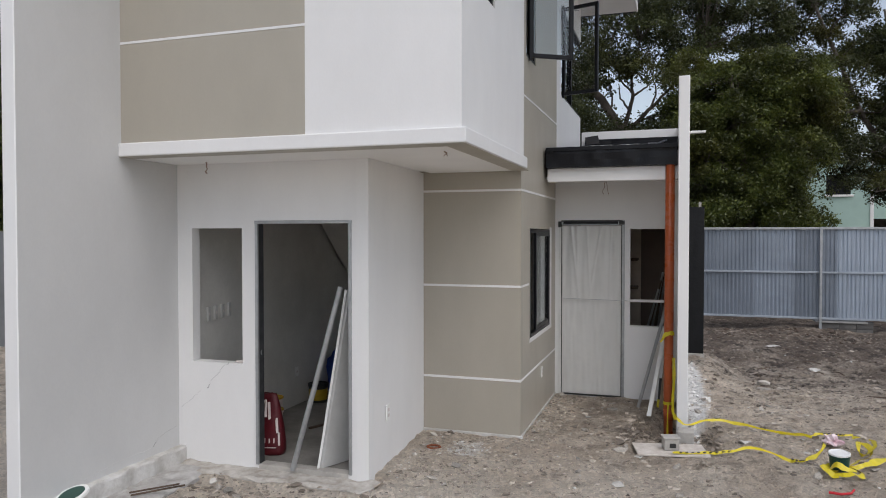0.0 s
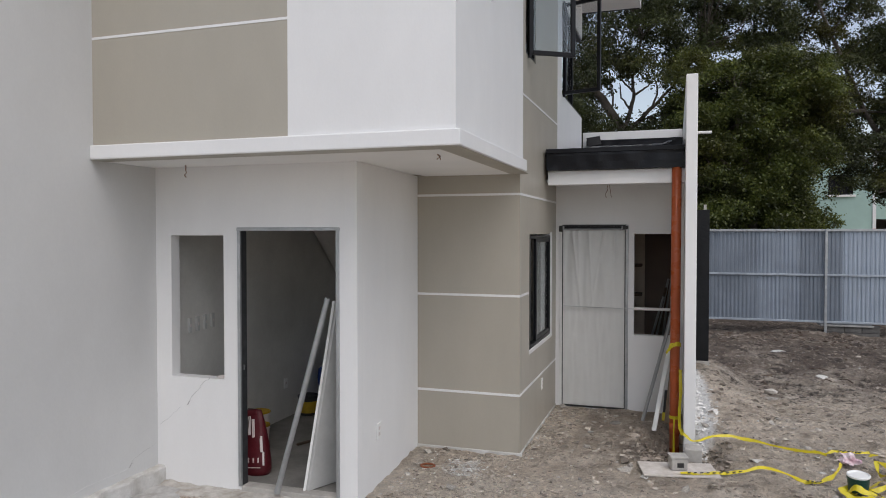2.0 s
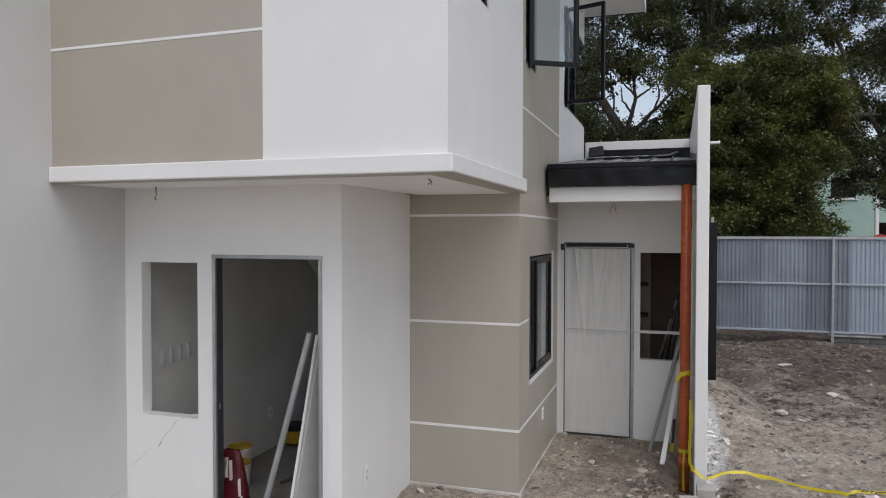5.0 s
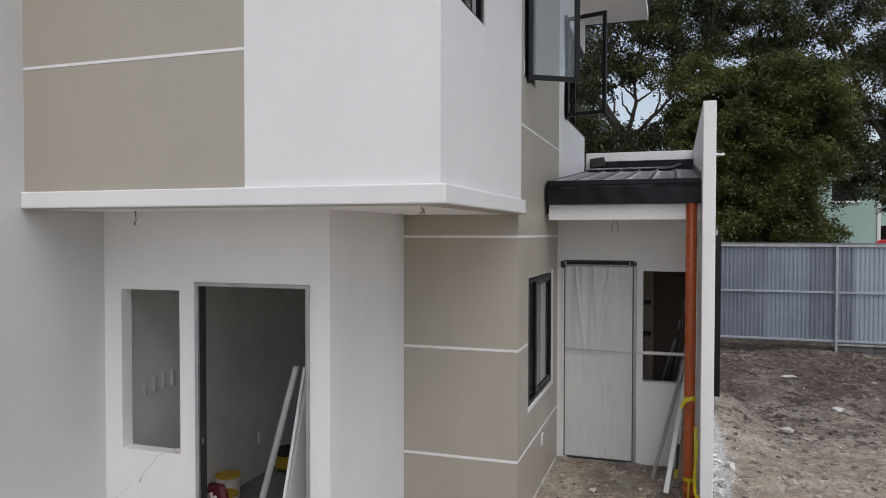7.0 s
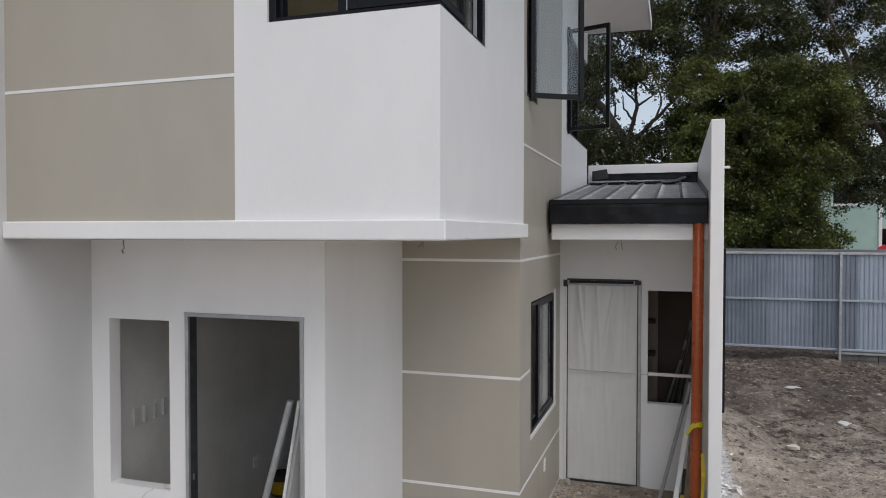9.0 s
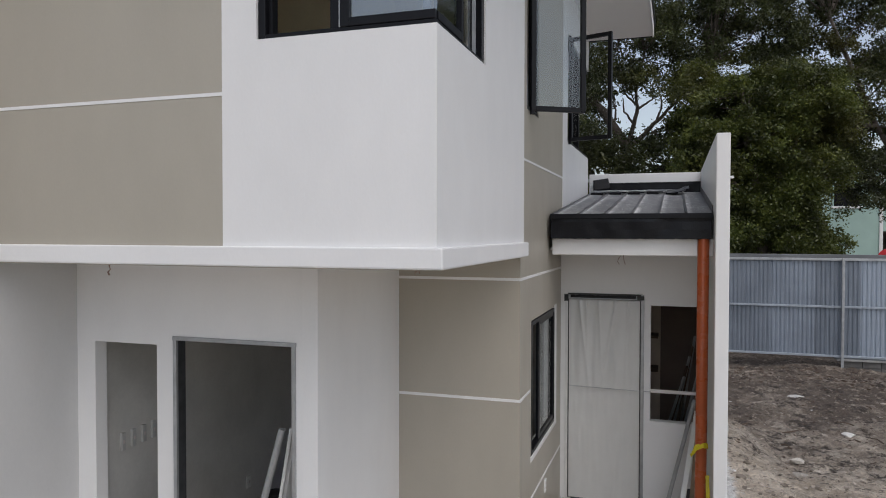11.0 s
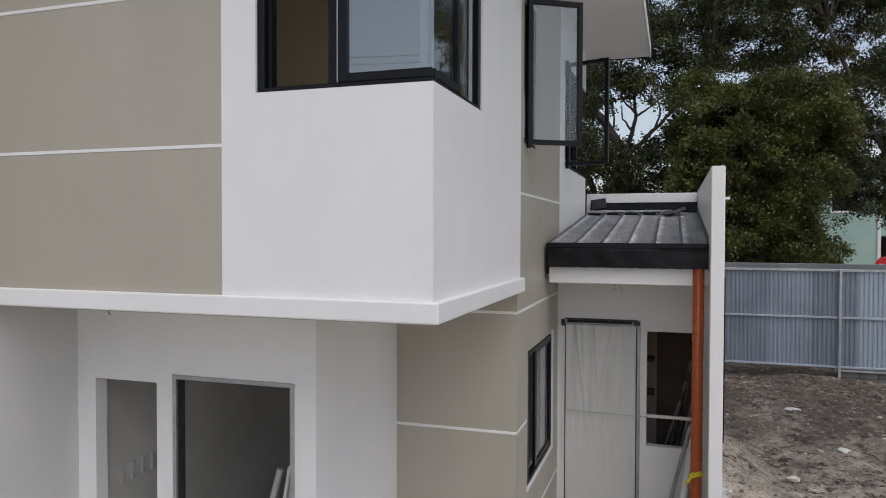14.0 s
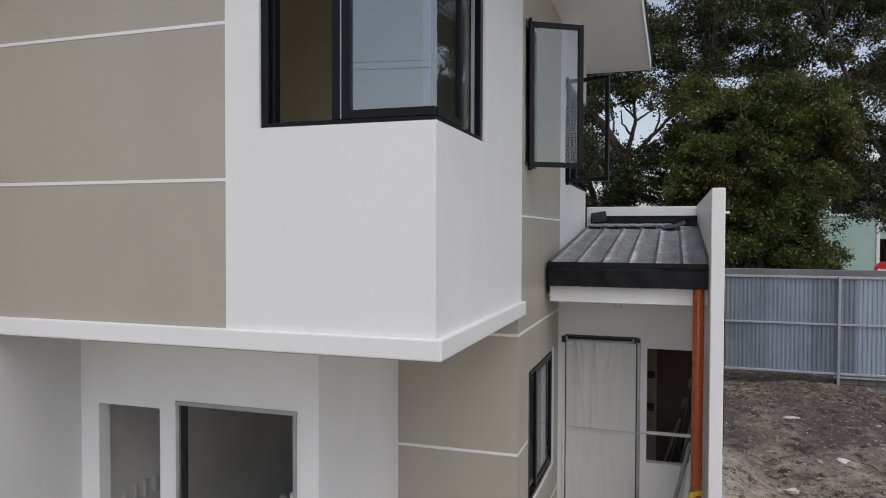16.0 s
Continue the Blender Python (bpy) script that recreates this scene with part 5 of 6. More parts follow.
def crumple(name, at, size, material, label, category, seed, rough=0.55, detail=3):
    bm = bmesh.new()
    bmesh.ops.create_icosphere(bm, subdivisions=detail, radius=1)
    for v in bm.verts:
        q = v.co * 1.6 + Vector((seed, seed * 0.3, 0))
        k = 1 + rough * noise.noise(q) + 0.5 * rough * noise.noise(q * 2.7)
        v.co = Vector((v.co.x * size[0] * k, v.co.y * size[1] * k, max(-0.4, v.co.z) * size[2] * k))
    ob = mesh_object(name, bm, material)
    ob.matrix_basis = at
    return tagged(ob, label, category)


crumple("plastic_bag", pose(1.36, 7.18, 0.07), (0.070, 0.055, 0.055), PINKBAG, "crumpled pink and white plastic bag on the soil", "bag", 4.2, 0.8)
rs = mesh_object("hose_offcut", tube([(1.10, 5.91, 0.02), (1.18, 5.89, 0.022), (1.25, 5.91, 0.03), (1.275, 5.94, 0.05)], [0.010, 0.010, 0.009, 0.007], 10), RED)
tagged(rs, "short bent red plastic offcut on the soil", "hose")
ring = mesh_object("rusty_ring", tube([(-2.10 + 0.06 * math.cos(q), 6.08 + 0.05 * math.sin(q), ground_height(-2.10, 6.08) + 0.012) for q in [6.283 * k / 16 for k in range(17)]], 0.009, 8), RUST)
tagged(ring, "rusty brown metal ring lying on the soil", "ring")
crumple("plaster_scrap", pose(-3.545, FRONT + 0.05, 0.868), (0.045, 0.03, 0.016), PALEBAG, "small pale plaster scrap on the window sill", "scrap", 2.4, 0.6, 2)
lid = thing("green_tub", "dark green shallow tub with a white rim", "tub", at=pose(-4.03, 3.87, 0.113, 16, -6, 0))
part("disc", lathe([(0.09, 0.0), (0.105, 0.005), (0.105, 0.02), (0.08, 0.026)], 28), GREENPL, lid)
part("rim", lathe([(0.106, 0.002), (0.112, 0.004), (0.112, 0.022), (0.106, 0.024)], 28), SOCKET, lid)
for k, (p, q) in enumerate((((-3.93, 4.30, 0.0), (-3.60, 4.46, 0.05)), ((-3.90, 4.28, -0.01), (-3.58, 4.50, 0.03)))):
    st = mesh_object("stick", beam(p, q, 0.015, 0.012, 0.003), DARKWOOD)
    tagged(st, "weathered brown wooden stick on the ground", "stick")

# ---- footing, plinth and cracks ----
def rough_slab(x0, x1, y0, y1, z0, z1, seed, amp=0.02, n=30):
    bm = bmesh.new()
    along_x = (x1 - x0) > (y1 - y0)
    prof = [(0, z0), (0, z1 - 0.015), (0.12, z1), (0.55, z1), (1, z1)]
    rows = []
    for i in range(n + 1):
        k = i / n
        row = []
        for c, z in prof:
            jit = amp * noise.noise(Vector((k * 9, c * 3, seed))) * (1 - c)
            zz = z + 0.5 * amp * noise.noise(Vector((k * 14, c * 4, seed + 5)))
            row.append(bm.verts.new((x0 + (x1 - x0) * k, y0 + (y1 - y0) * c + jit, zz) if along_x else (x1 - (x1 - x0) * c + jit, y0 + (y1 - y0) * k, zz)))
        rows.append(row)
    for r0, r1 in zip(rows, rows[1:]):
        for i in range(len(prof) - 1):
            bm.faces.new((r0[i], r0[i + 1], r1[i + 1], r1[i]))
    return bm


part("door_footing", rough_slab(-4.07, -2.22, 4.90, FRONT + 0.005, -0.16, -0.012, 3.0, 0.05, 80), DUSTY, house, "rough concrete footing strip", smooth=False)
part("party_plinth", rough_slab(PARTY - 0.001, PARTY + 0.075, 3.55, FRONT, -0.16, 0.112, 6.0, 0.018), LIME, house, "lime-splashed concrete plinth")
part("party_footing", rough_slab(PARTY + 0.06, PARTY + 0.44, 3.45, 5.02, -0.20, -0.018, 9.0, 0.05, 80), PALESTRIP, house, "lime-splashed concrete strip")
part("beige_footing", box(-2.40, SIDE + 0.025, BEIGE_Y - 0.012, BEIGE_Y, -0.15, 0.022, 0.003), LIME, house)
part("beige_footing", box(SIDE, SIDE + 0.012, BEIGE_Y, 8.63, -0.15, 0.022, 0.003), LIME, house)


def crack(points, r, material, seed):
    rng = random.Random(seed)
    fine = []
    for p, q in zip(points, points[1:]):
        for s in range(5):
            v = Vector(p).lerp(Vector(q), s / 5)
            fine.append(v + Vector((rng.uniform(-1, 1) * 0.006, 0, rng.uniform(-1, 1) * 0.006)) if abs(p[0] + 4.135) > 0.01 else v + Vector((0, rng.uniform(-1, 1) * 0.006, rng.uniform(-1, 1) * 0.006)))
    fine.append(Vector(points[-1]))
    part("crack", tube(fine, [r * rng.uniform(0.4, 1.2) for _ in fine], 5), material, house)


crack([(-3.62, FRONT, 0.86), (-3.695, FRONT, 0.821), (-3.72, FRONT, 0.771), (-3.794, FRONT, 0.708), (-3.835, FRONT, 0.636)], 0.0017, CRACK, 1)
crack([(-3.82, FRONT, 0.66), (-3.838, FRONT, 0.63)], 0.0045, CRACK, 2)
crack([(-3.91, FRONT, 0.602), (-4.0, FRONT, 0.531), (-4.106, FRONT, 0.449)], 0.0011, CRACK, 3)
crack([(PARTY, 5.10, 0.293), (PARTY, 4.86, 0.246), (PARTY, 4.805, 0.19)], 0.0011, CRACK, 4)
crack([(PARTY, 4.83, 0.21), (PARTY, 4.80, 0.185)], 0.0045, CRACK, 5)
crack([(PARTY, 4.78, 0.18), (PARTY, 4.36, 0.178), (PARTY, 4.08, 0.147)], 0.002, PALECRACK, 6)


# ---- sockets, switches and hanging wires ----
def socket(at, w, h, label, gang=1, deep=0.0):
    s = thing("wall_socket", label, "socket", "electrical plates", at=at)
    part("plate", box(-w / 2, w / 2, -0.012 - deep, 0, -h / 2, h / 2, 0.004, 2), GREYPLATE if deep else SOCKET, s)
    for k in range(gang):
        z = (k - (gang - 1) / 2) * h * 0.35
        part("insert", box(-w * 0.22, w * 0.22, -0.015 - deep, -0.0121 - deep, z - h * 0.1, z + h * 0.1, 0.001), PALEBAG, s)
    return s


socket(pose(-2.338, 5.55, 0.437, 0, 0, 90 - bay_turn), 0.08, 0.135, "white wall socket on the white bay wall", 2)
socket(pose(SIDE, 7.726, 0.437, 0, 0, 90), 0.07, 0.115, "white wall socket on the beige wall", 2)
for k in range(4):
    socket(pose(PARTY + 0.05, 5.465 + 0.105 * k, 1.225 + 0.004 * k, 0, 0, 90), 0.038, 0.13, "pale grey switch plate on the grey inner wall", 1, 0.010)
socket(pose(PARTY + 0.05, 7.05, 0.40, 0, 0, 90), 0.07, 0.11, "white switch plate on the grey inner wall", 1)


def hanging_wire(x, y, z, seed, length=0.12):
    rng = random.Random(seed)
    w = thing("ceiling_wire", "loose electrical wire ends hanging from the soffit", "wire", "loose wires", at=pose(x, y, z))
    for k in range(2):
        pts = [Vector((0, 0, 0.01))]
        for s in range(6):
            pts.append(pts[-1] + Vector((rng.uniform(-0.018, 0.018), rng.uniform(-0.01, 0.01), -length / 6)))
        part("strand", tube(pts, 0.003, 6), COPPER, w, smooth=True)


hanging_wire(-3.72, 4.98, SOFFIT, 1, 0.11)
hanging_wire(-1.60, 4.86, SOFFIT - 0.002, 2, 0.05)
hanging_wire(-0.80, 8.52, 2.577, 3, 0.16)

# ---- inside the front room ----
pole = mesh_object("metal_pole", tube([(-2.985, 5.085, 0.022), (-2.785, 5.115, 0.75), (-2.572, 5.145, 1.535)], 0.0225, 14), STEEL)
tagged(pole, "long grey metal tube leaning in the doorway", "pole")
slab = thing("leaning_board", "white panel board leaning in the doorway", "board")
bm = bmesh.new()
v0, v1, v2, v3 = Vector((-2.80, 5.20, 0.022)), Vector((-2.615, 5.62, 0.022)), Vector((-2.52, 5.62, 1.50)), Vector((-2.590, 5.30, 1.50))
off = Vector((0.035, -0.014, 0.004))
vs_a = [bm.verts.new(v) for v in (v0, v1, v2, v3)]
vs_b = [bm.verts.new(v + off) for v in (v0, v1, v2, v3)]
bm.faces.new(vs_a)
bm.faces.new(vs_b[::-1])
for i in range(4):
    bm.faces.new((vs_a[i], vs_b[i], vs_b[(i + 1) % 4], vs_a[(i + 1) % 4]))
# panel face greyed: its shade beside the white edge is put into the colour
part("panel", bm, GREYPLATE, slab)
part("edge_strip", beam(v0 + Vector((-0.004, -0.012, 0.0)), v3 + Vector((-0.004, -0.012, 0)), 0.03, 0.02, 0.002), SOCKET, slab)


def sack(at, w, d, h):
    s = thing("cement_sack", "red and white paper sack of tile adhesive, half slumped", "sack", at=at)
    bm = bmesh.new()
    nu, nv = 20, 14
    rings = []
    for j in range(nv + 1):
        k = j / nv
        z = h * k
        ww = w * (1.0 - 0.10 * k - 0.38 * max(0, (k - 0.5) / 0.5) ** 1.3 + 0.03 * math.sin(k * 9)) * (0.9 if j == 0 else 1)
        dd = d * (1.0 - 0.78 * k ** 1.8)
        lean_x = -0.02 * k
        rings.append([bm.verts.new((lean_x + ww / 2 * math.copysign(abs(math.cos(q)) ** 0.6, math.cos(q)) * (1 + 0.04 * noise.noise(Vector((q * 2, k * 5, 1)))),
                                    dd / 2 * math.copysign(abs(math.sin(q)) ** 0.7, math.sin(q)) * (1 + 0.45 * noise.noise(Vector((q * 3, k * 8, 8)))), z + 0.02 * k * noise.noise(Vector((q * 1.5, 3, 2))))) for q in [2 * math.pi * i / nu for i in range(nu)]])
    for r0, r1 in zip(rings, rings[1:]):
        for i in range(nu):
            bm.faces.new((r0[i], r0[(i + 1) % nu], r1[(i + 1) % nu], r1[i]))
    bm.faces.new(rings[0][::-1])
    bm.faces.new(rings[-1])
    part("body", bm, REDBAG, s, smooth=True)
    for dx, wide, z0, tall, turn_y in ((-0.050, 0.022, 0.62, 0.15, 2), (-0.015, 0.024, 0.58, 0.15, 4), (0.060, 0.022, 0.36, 0.13, 5), (0.080, 0.016, 0.16, 0.11, 3)):
        part("print_panel", box(0.0, wide, -0.004, 0.004, 0.0, tall, 0.002), PALEBAG, s, at=pose(dx, -d * 0.5 * (1 - 0.78 * z0 ** 1.8) - 0.004, h * z0, -10, -turn_y, 6))
    part("print_panel", box(0.0, 0.05, -0.004, 0.004, 0.0, 0.16, 0.002), DARKSTONE, s, at=pose(-0.105, -d * 0.36, h * 0.60, -12, 3, -8))
    for k in range(4):
        part("print_bar", box(0, 0.010, -0.003, 0.003, 0, 0.04, 0), PALEBAG, s, at=pose(-0.09 + 0.042 * k, -d * 0.50, h * 0.2, -4))
    part("print_bar", box(0, 0.15, -0.003, 0.003, 0, 0.006, 0), PALEBAG, s, at=pose(-0.09, -d * 0.515, h * 0.12, -3))
    return s


sack(pose(-3.382, 5.43, 0.02, -3, -2, 10), 0.235, 0.16, 0.53)
bucket(pose(-3.74, 6.0, 0.02, 0, 0, 30), 0.10, 0.22, PALEBAG, PALEBAG, MUSTARD, "white plastic bucket with a yellow lid on the floor", "buckets in the room")
bucket(pose(-3.94, 6.32, 0.02, 0, 0, 80), 0.105, 0.25, PALEBAG, PALEBAG, MUSTARD, "white plastic bucket with a yellow lid on the floor", "buckets in the room")
bucket(pose(-3.93, 7.28, 0.02, 0, 0, 40), 0.11, 0.2, INK, MUSTARD, INK, "black tub with a yellow band on the floor", "buckets in the room")
bucket(pose(-3.74, 7.52, 0.02, 0, 0, 40), 0.11, 0.2, INK, MUSTARD, INK, "black tub with a yellow band on the floor", "buckets in the room")
crumple("work_jacket", pose(-3.90, 7.78, 0.19), (0.16, 0.12, 0.42), BLUE, "blue cloth work jacket heaped on the floor", "jacket", 8.1, 0.4)
for k, (p, q) in enumerate((((-3.3, 6.55, 0.032), (-3.05, 6.75, 0.032)), ((-3.45, 6.20, 0.032), (-3.38, 6.36, 0.032)))):
    st = mesh_object("wood_offcut", beam(p, q, 0.03, 0.02, 0.003), DARKWOOD)
    tagged(st, "small dark wood offcut on the concrete floor", "offcut")
part("stair_soffit", beam((-3.6, 8.62, 1.25), (-3.6, 6.92, 2.75), 0.9, 0.12, 0), INNER, house, "grey underside of the stair flight")

# ---- leaning battens and tools by the back door ----
for p, q, w, d, m, lab in (((-0.40, 8.22, 0.0), (-0.105, 8.60, 1.12), 0.035, 0.02, STEEL, "dark grey metal batten leaning on the porch wall"),
                           ((-0.27, 7.86, 0.0), (-0.085, 8.56, 1.02), 0.045, 0.02, WHITEBOARD, "white batten leaning on the porch wall"),
                           ((-0.15, 8.18, 0.0), (-0.06, 8.60, 0.96), 0.05, 0.02, WOOD, "raw timber batten leaning on the porch wall"),
                           ((-0.36, 9.1, 0.02), (-0.05, 8.80, 1.42), 0.03, 0.02, STEEL, "thin metal batten leaning inside the porch window"),
                           ((-0.28, 9.2, 0.02), (-0.03, 8.82, 1.36), 0.025, 0.02, WOOD, "thin timber batten leaning inside the porch window")):
    b = mesh_object("batten", beam(p, q, w, d), m)
    tagged(b, lab, "batten", "leaning battens")
for k in range(5):
    b = mesh_object("batten", beam((-0.55 + 0.06 * k, 9.35 + 0.05 * k, 0.02), (-0.20 + 0.025 * k, 8.80 + 0.02 * k, 1.30 + 0.1 * k), 0.022, 0.02), DARKWOOD if k % 2 else STEEL)
    tagged(b, "thin dull batten leaning inside the porch window", "batten", "leaning battens")
lvl = thing("spirit_level", "short black and yellow spirit level standing on end", "level")
part("body", beam((-0.17, 8.30, 0.0), (-0.15, 8.44, 0.30), 0.05, 0.03), INK, lvl)
part("end_cap", beam((-0.172, 8.29, 0.0), (-0.166, 8.325, 0.08), 0.056, 0.036), YELLOW, lvl)


# ---- rubble ----
def stone_mesh(seed, flat=0.55):
    bm = bmesh.new()
    bmesh.ops.create_icosphere(bm, subdivisions=1, radius=1)
    rng = random.Random(seed)
    for v in bm.verts:
        v.co *= rng.uniform(0.45, 1.2)
        v.co.z *= flat
    me = bpy.data.meshes.new("stone")
    bm.to_mesh(me)
    bm.free()
    return me


def open_soil(x, y):
    return not (x < -2.25 and y > 4.95 or x < SIDE + 0.03 and y > BEIGE_Y - 0.03 or x < FIN1 + 0.04 and y > BACK - 0.04 or x < -3.8)


stones = [stone_mesh(k) for k in range(7)]
chips = [stone_mesh(20 + k, 0.22) for k in range(5)]
dark_stones = [stone_mesh(40 + k) for k in range(5)]
for me in stones:
    me.materials.append(STONE)
for me in dark_stones:
    me.materials.append(DARKSTONE)
for me in chips:
    me.materials.append(PLASTER)
rng = random.Random(77)
count = 0
while count < 250:
    x, y = rng.uniform(-4.0, 6.0), rng.uniform(4.2, 19.0)
    if not open_soil(x, y) or rng.random() > (1.0 if y < 9 else 0.3):
        continue
    chip = rng.random() < (0.22 if y < 9 else 0.07)
    far = 1 + max(0, y - 8) * 0.05
    s = (rng.uniform(0.018, 0.06) if rng.random() < 0.85 else rng.uniform(0.05, 0.10)) * min(far, 1.4) * (0.8 if chip else 1)
    o = new("plaster_chip" if chip else "stone", rng.choice(chips if chip else stones if y < 9.5 else dark_stones))
    o.parent = ground
    z = ground_height(x, y)
    o.matrix_basis = Matrix.LocRotScale((x, y, z + s * 0.12), Euler((rng.uniform(-0.4, 0.4), rng.uniform(-0.4, 0.4), rng.uniform(0, 6.3))), (s, s * rng.uniform(0.6, 1.0), s * rng.uniform(0.6, 1.1)))
    count += 1
# a few large pale lumps
for x, y, s, chip in ((2.0, 16.7, 0.20, 1), (1.31, 11.9, 0.16, 0), (1.21, 11.1, 0.13, 0), (2.33, 14.0, 0.15, 1), (0.33, 8.5, 0.09, 0), (0.42, 8.0, 0.06, 0), (-0.42, 5.62, 0.09, 1), (0.62, 7.05, 0.09, 1), (-3.45, 4.72, 0.06, 0), (-3.55, 4.80, 0.06, 1), (-3.33, 4.70, 0.07, 0), (0.15, 5.35, 0.07, 0)):
    o = new("plaster_chip" if chip else "stone", (chips if chip else stones)[int(x * 10) % 5])
    o.parent = ground
    o.matrix_basis = Matrix.LocRotScale((x, y, ground_height(x, y) + s * 0.15), Euler((0.1, -0.1, x * 3)), (s, s * 0.7, s * 0.8))


def scatter(name, label, material, spots, seed):
    """Crumbs of stone as one mesh: spots of (x0, x1, y0, y1, count, size lo, size hi)."""
    g = np.random.default_rng(seed)
    t = (1 + 5 ** 0.5) / 2
    ico = np.array([(-1, t, 0), (1, t, 0), (-1, -t, 0), (1, -t, 0), (0, -1, t), (0, 1, t), (0, -1, -t), (0, 1, -t), (t, 0, -1), (t, 0, 1), (-t, 0, -1), (-t, 0, 1)]) / 1.9
    tri = np.array([(0, 11, 5), (0, 5, 1), (0, 1, 7), (0, 7, 10), (0, 10, 11), (1, 5, 9), (5, 11, 4), (11, 10, 2), (10, 7, 6), (7, 1, 8), (3, 9, 4), (3, 4, 2), (3, 2, 6), (3, 6, 8), (3, 8, 9), (4, 9, 5), (2, 4, 11), (6, 2, 10), (8, 6, 7), (9, 8, 1)])
    V, F, n = [], [], 0
    for x0, x1, y0, y1, cnt, lo, hi in spots:
        for _ in range(cnt):
            x, y = g.uniform(x0, x1), g.uniform(y0, y1)
            if not open_soil(x, y):
                continue
            s = lo + (hi - lo) * g.random() ** 3
            q = ico * np.array([1, 1, 0.8]) * g.uniform(0.30, 1.30, (12, 1)) * s * np.array([1, g.uniform(0.5, 1), g.uniform(0.25, 0.6)])
            c, d = math.cos(g.uniform(0, 6.3)), math.sin(g.uniform(0, 6.3))
            q = np.stack([q[:, 0] * c - q[:, 1] * d, q[:, 0] * d + q[:, 1] * c, q[:, 2]], 1)
            V.append(q + np.array([x, y, ground_height(x, y) + s * 0.1]))
            F.append(tri + n)
            n += 12
    me = bpy.data.meshes.new(name)
    me.from_pydata(np.concatenate(V).tolist(), [], np.concatenate(F).tolist())
    me.materials.append(material)
    return tagged(new(name, me), label, name.replace("_", " "), kind="stuff")


scatter("gravel", "loose grey-brown gravel and clods on the soil", GRAVEL, [(-3.6, 3.5, 4.2, 9.0, 6500, 0.005, 0.036), (0.3, 5.0, 9.0, 14.0, 1500, 0.006, 0.04), (SIDE, -1.05, 6.6, 8.6, 900, 0.006, 0.028), (-2.3, -1.3, 5.2, 6.62, 500, 0.006, 0.03), (-0.5, 0.3, 6.7, 7.9, 350, 0.01, 0.05)], 1)
scatter("lime_rubble", "white lime and plaster crumbs on the soil", LIMEDUST, [(0.13, 0.24, 7.6, 11.2, 900, 0.004, 0.034), (0.2, 0.42, 8.2, 10.4, 350, 0.004, 0.03), (-2.0, -1.6, 5.95, 6.35, 420, 0.003, 0.014), (-2.3, -2.1, 5.2, 6.5, 300, 0.003, 0.012), (-1.42, -1.28, 6.6, 8.6, 300, 0.003, 0.014), (-3.8, 4.0, 4.5, 9.0, 260, 0.004, 0.02), (0.4, 6.0, 9.0, 18.0, 90, 0.006, 0.03)], 2)
scatter("earth_clods", "crumbling brown earth clods round the dug pit", CLOD, [(-0.5, 0.42, 6.75, 7.75, 520, 0.012, 0.07), (-3.7, -2.2, 4.35, 4.9, 260, 0.01, 0.05), (-2.2, 3.5, 4.2, 8.5, 900, 0.008, 0.045), (0.3, 4.0, 8.5, 11.0, 500, 0.01, 0.06)], 5)
scatter("site_gravel", "dark damp gravel and clods towards the fence", DARKGRAVEL, [(-0.2, 6.5, 9.0, 19.8, 4200, 0.006, 0.06), (-0.5, 0.45, 6.8, 7.8, 330, 0.012, 0.065), (-2.2, 4.0, 4.3, 9.0, 450, 0.006, 0.03)], 6)
scatter("dark_debris", "dark rotten leaves and clods near the fence", DARKWOOD, [(0.4, 6.5, 11.0, 20.5, 900, 0.012, 0.05), (0.8, 4.2, 18.0, 20.6, 600, 0.015, 0.08), (-0.9, 0.2, 7.0, 8.3, 60, 0.005, 0.02)], 3)
rng = random.Random(12)
for k in range(16):
    x, y = rng.uniform(0.6, 6.0), rng.uniform(9.5, 19.5)
    a2, ln = rng.uniform(0, 3.1), rng.uniform(0.15, 0.5)
    z = ground_height(x, y)
    st = mesh_object("stick", tube([(x, y, z + 0.02), (x + ln * 0.5 * math.cos(a2), y + ln * 0.5 * math.sin(a2), z + 0.04), (x + ln * math.cos(a2 + 0.2), y + ln * math.sin(a2 + 0.2), z + 0.02)], [0.012, 0.01, 0.006], 6), DARKWOOD)
    tagged(st, "dark broken twig lying on the soil", "stick", "twigs on the soil")

# ---- beyond the fence ----
cover = thing("covered_pit", "low block pit with a grey concrete cover slab under the fence", "pit")
bm0 = bmesh.new()
add_box(bm0, 0, 0.39, 0, 0.14, 0, 0.19, 0.006)
first = part("block", bm0, BLOCK, cover, at=pose(3.66, 20.78, -0.74))
for j in range(2):
    for k in range(3):
        if j or k:
            b = new("block", first.data)
            b.parent = cover
            b.matrix_basis = pose(3.66 + 0.40 * k, 20.78, -0.74 + 0.2 * j)
bm0 = bmesh.new()
add_box(bm0, 3.50, 4.72, 20.73, 21.3, -0.395, -0.345, 0.012, 2)
part("cover_slab", bm0, GREYSLAB, cover, "grey concrete cover slab")
rear = mesh_object("boundary_wall", box(-14, 20, 24.0, 24.2, -0.8, 2.12, 0.01), GREYWALL)
tagged(rear, "grey rendered boundary wall behind the fence", "wall")
shed = thing("brown_shed", "weathered brown shed half hidden under the trees", "shed")
part("wall", box(1.2, 4.4, 29.5, 32.5, -0.8, 2.9, 0.02), BROWNWALL, shed)
part("roof", box(1.0, 4.6, 29.2, 32.8, 2.9, 3.02, 0.02), ROOFDARK, shed)
mint = thing("mint_building", "mint green painted building behind the trees", "building")
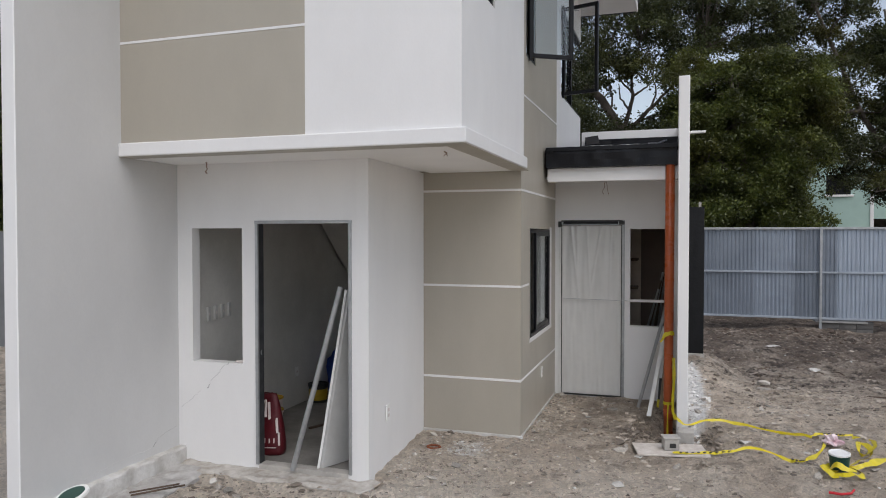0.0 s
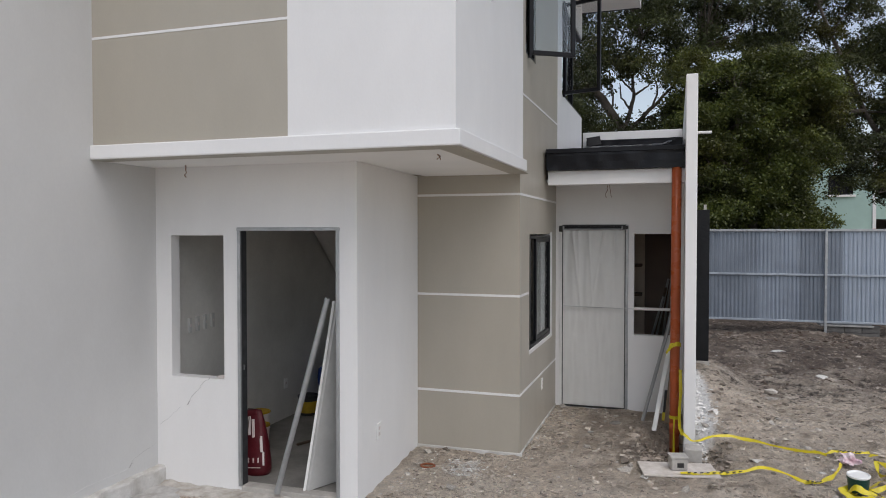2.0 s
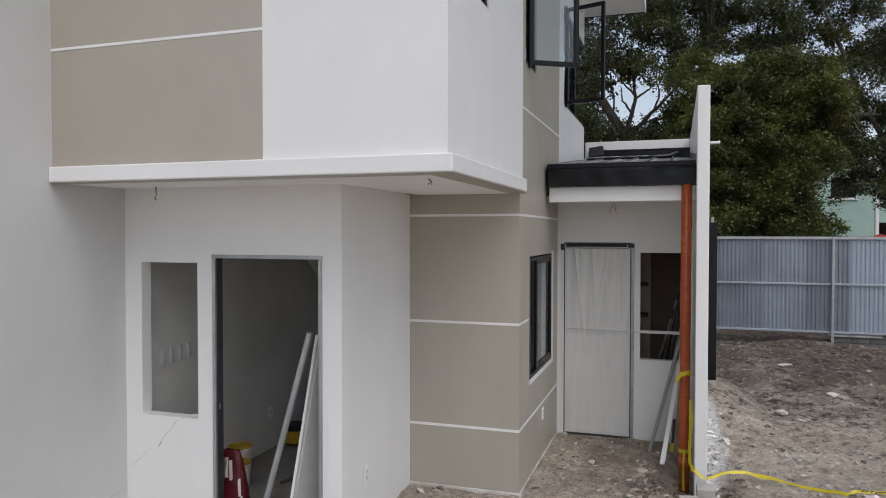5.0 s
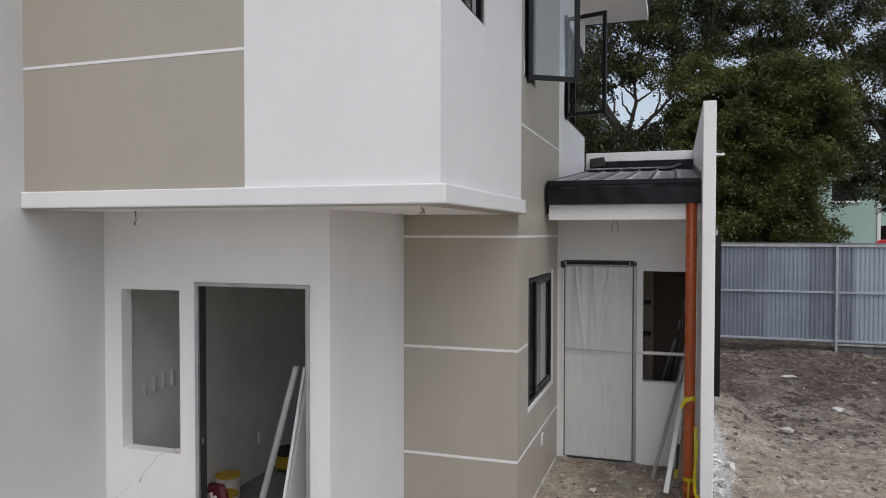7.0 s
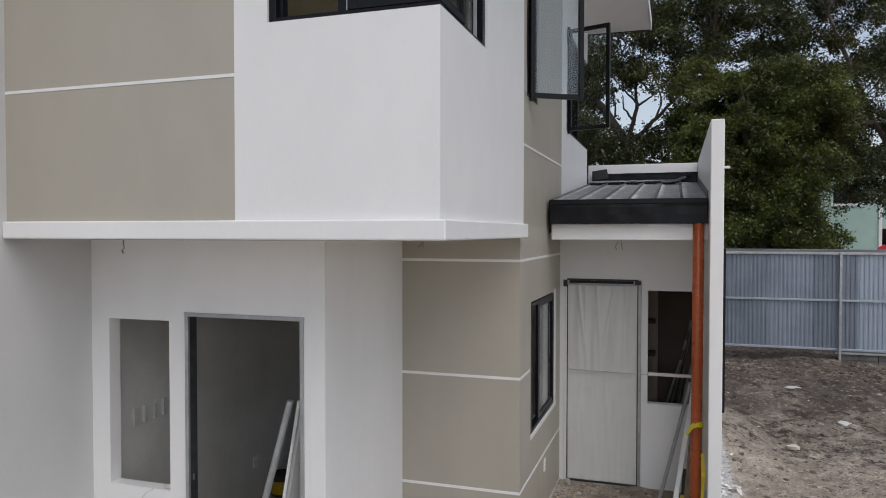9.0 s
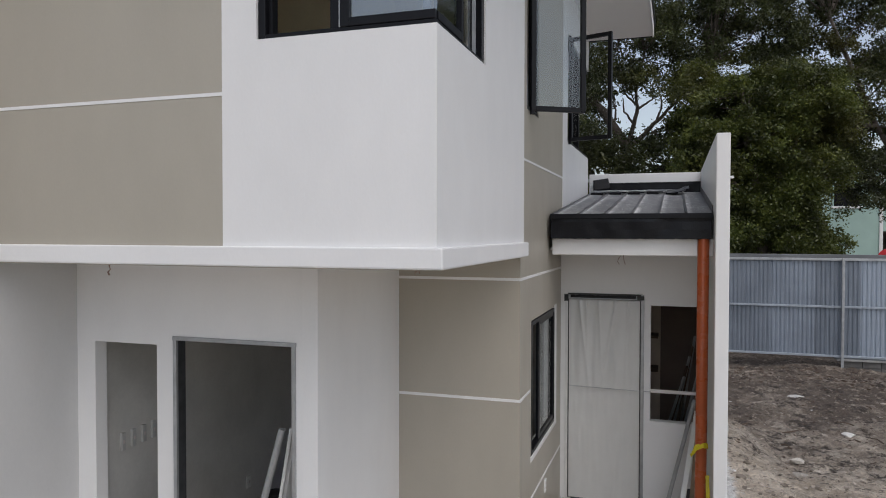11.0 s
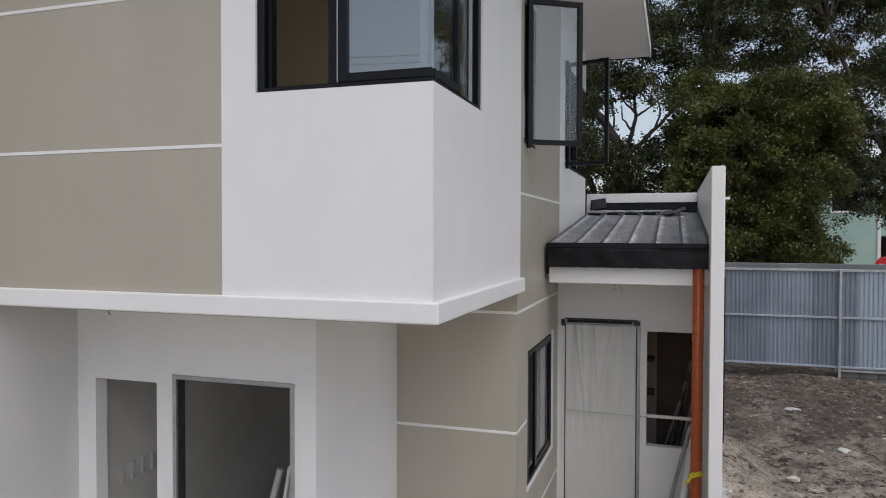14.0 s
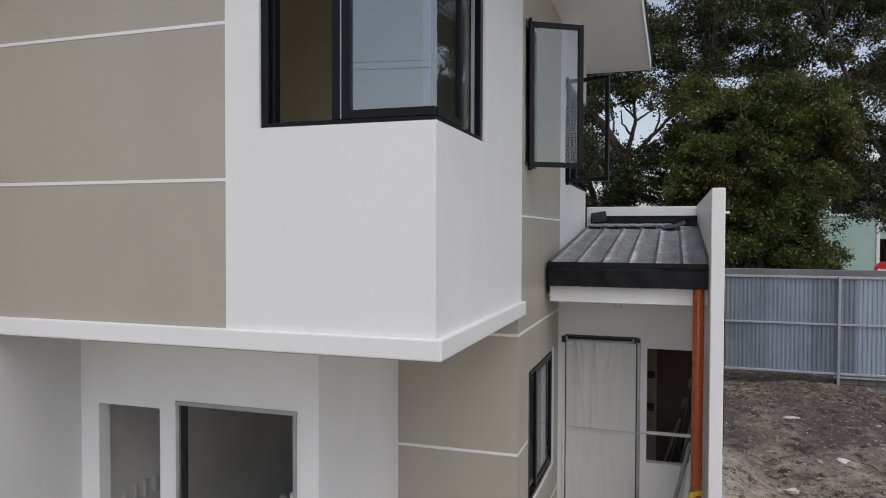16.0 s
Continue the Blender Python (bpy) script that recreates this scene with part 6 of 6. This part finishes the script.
part("wall", holed(5.0, 16.0, -0.8, 5.2, 0.2, [(6.44, 7.44, 3.7, 4.6), (9.4, 10.4, 3.1, 4.0), (8.35, 9.05, 0.0, 2.6)]), MINT, mint, at=facing_front(36.0))
part("wall", box(5.0, 5.2, 36.2, 42, -0.8, 5.2, 0), MINT, mint)
part("rear_wall", box(5.2, 16.0, 39.8, 40.0, -0.8, 5.2, 0), BROWNWALL, mint)
part("roof", box(4.8, 16.2, 35.9, 42.2, 5.2, 5.35, 0.02), GREYWALL, mint)
mint.matrix_basis = Matrix.Translation((0, 0, -0.77)) @ Matrix.Diagonal((1.39, 1.39, 1.39, 1))
part("sill", box(6.34, 7.54, 35.92, 36.0, 3.6, 3.7, 0.01), WHITE, mint)
part("corner_strip", box(8.2, 8.34, 35.95, 36.0, -0.6, 5.2, 0.01), WHITE, mint)
for w0, w1, wz in ((6.44, 7.44, 3.7), (9.4, 10.4, 3.1)):
    part("window_frame", rect_frame(w0, w1, wz, wz + 0.9, 0.06, 0.05), BLACK, mint, at=facing_front(36.05))
    part("pane", box(w0 + 0.05, w1 - 0.05, 36.06, 36.07, wz + 0.05, wz + 0.75, 0), BLACK, mint)
sg = thing("round_sign", "round red sign with a white scribble on a post", "sign")
part("disc", lathe([(0.29, 0), (0.31, 0.01), (0.31, 0.03), (0.29, 0.04)], 32), RED, sg, at=pose(6.85, 30.0, 1.86, 90))
part("white_stroke", box(-0.2, 0.2, -0.005, 0.0, -0.04, 0.04, 0.01), SOCKET, sg, at=pose(6.85, 29.955, 1.86, 0, 8, 0))
part("post", tube([(6.85, 30.05, -0.7), (6.85, 30.05, 1.8)], 0.04, 10), STEEL, sg)
# past the party wall: a neighbour's wall and shrub
nb = mesh_object("neighbour_wall", box(-16, -6.2, 9.2, 9.4, -0.3, 2.0, 0.01), GREYWALL)
tagged(nb, "pale grey boundary wall beside the neighbouring plot", "wall")
far_tree = [o for o in scene.objects if o.name.startswith("tree") and o.parent is None][1]
copy_thing(far_tree, pose(-20.0, 16.6, -0.4, 0, 0, 140))

# ---- across the street, behind the walk: an overhead line that the panes mirror ----
line = thing("power_line", "black overhead cables strung between two grey concrete poles", "power line")
for x in (-32.0, 8.0):
    part("pole", tube([(x, -15.36 - 0.17 * x, -0.5), (x, -15.36 - 0.17 * x, 9.6)], [0.16, 0.10], 12), CONCRETE, line, smooth=True)
for z in (9.22, 8.98):
    part("cable", tube([(-32 + 4 * k, -15.36 - 0.17 * (4 * k - 32), z - 0.5 * (1 - ((k - 5) / 5) ** 2)) for k in range(11)], 0.007, 6), INK, line, smooth=True)
for k in range(5):
    x = -7.6 + 0.2 * k
    part("spacer", tube([(x, -15.36 - 0.17 * x, 8.66), (x, -15.36 - 0.17 * x, 8.80)], 0.018, 8), INK, line)
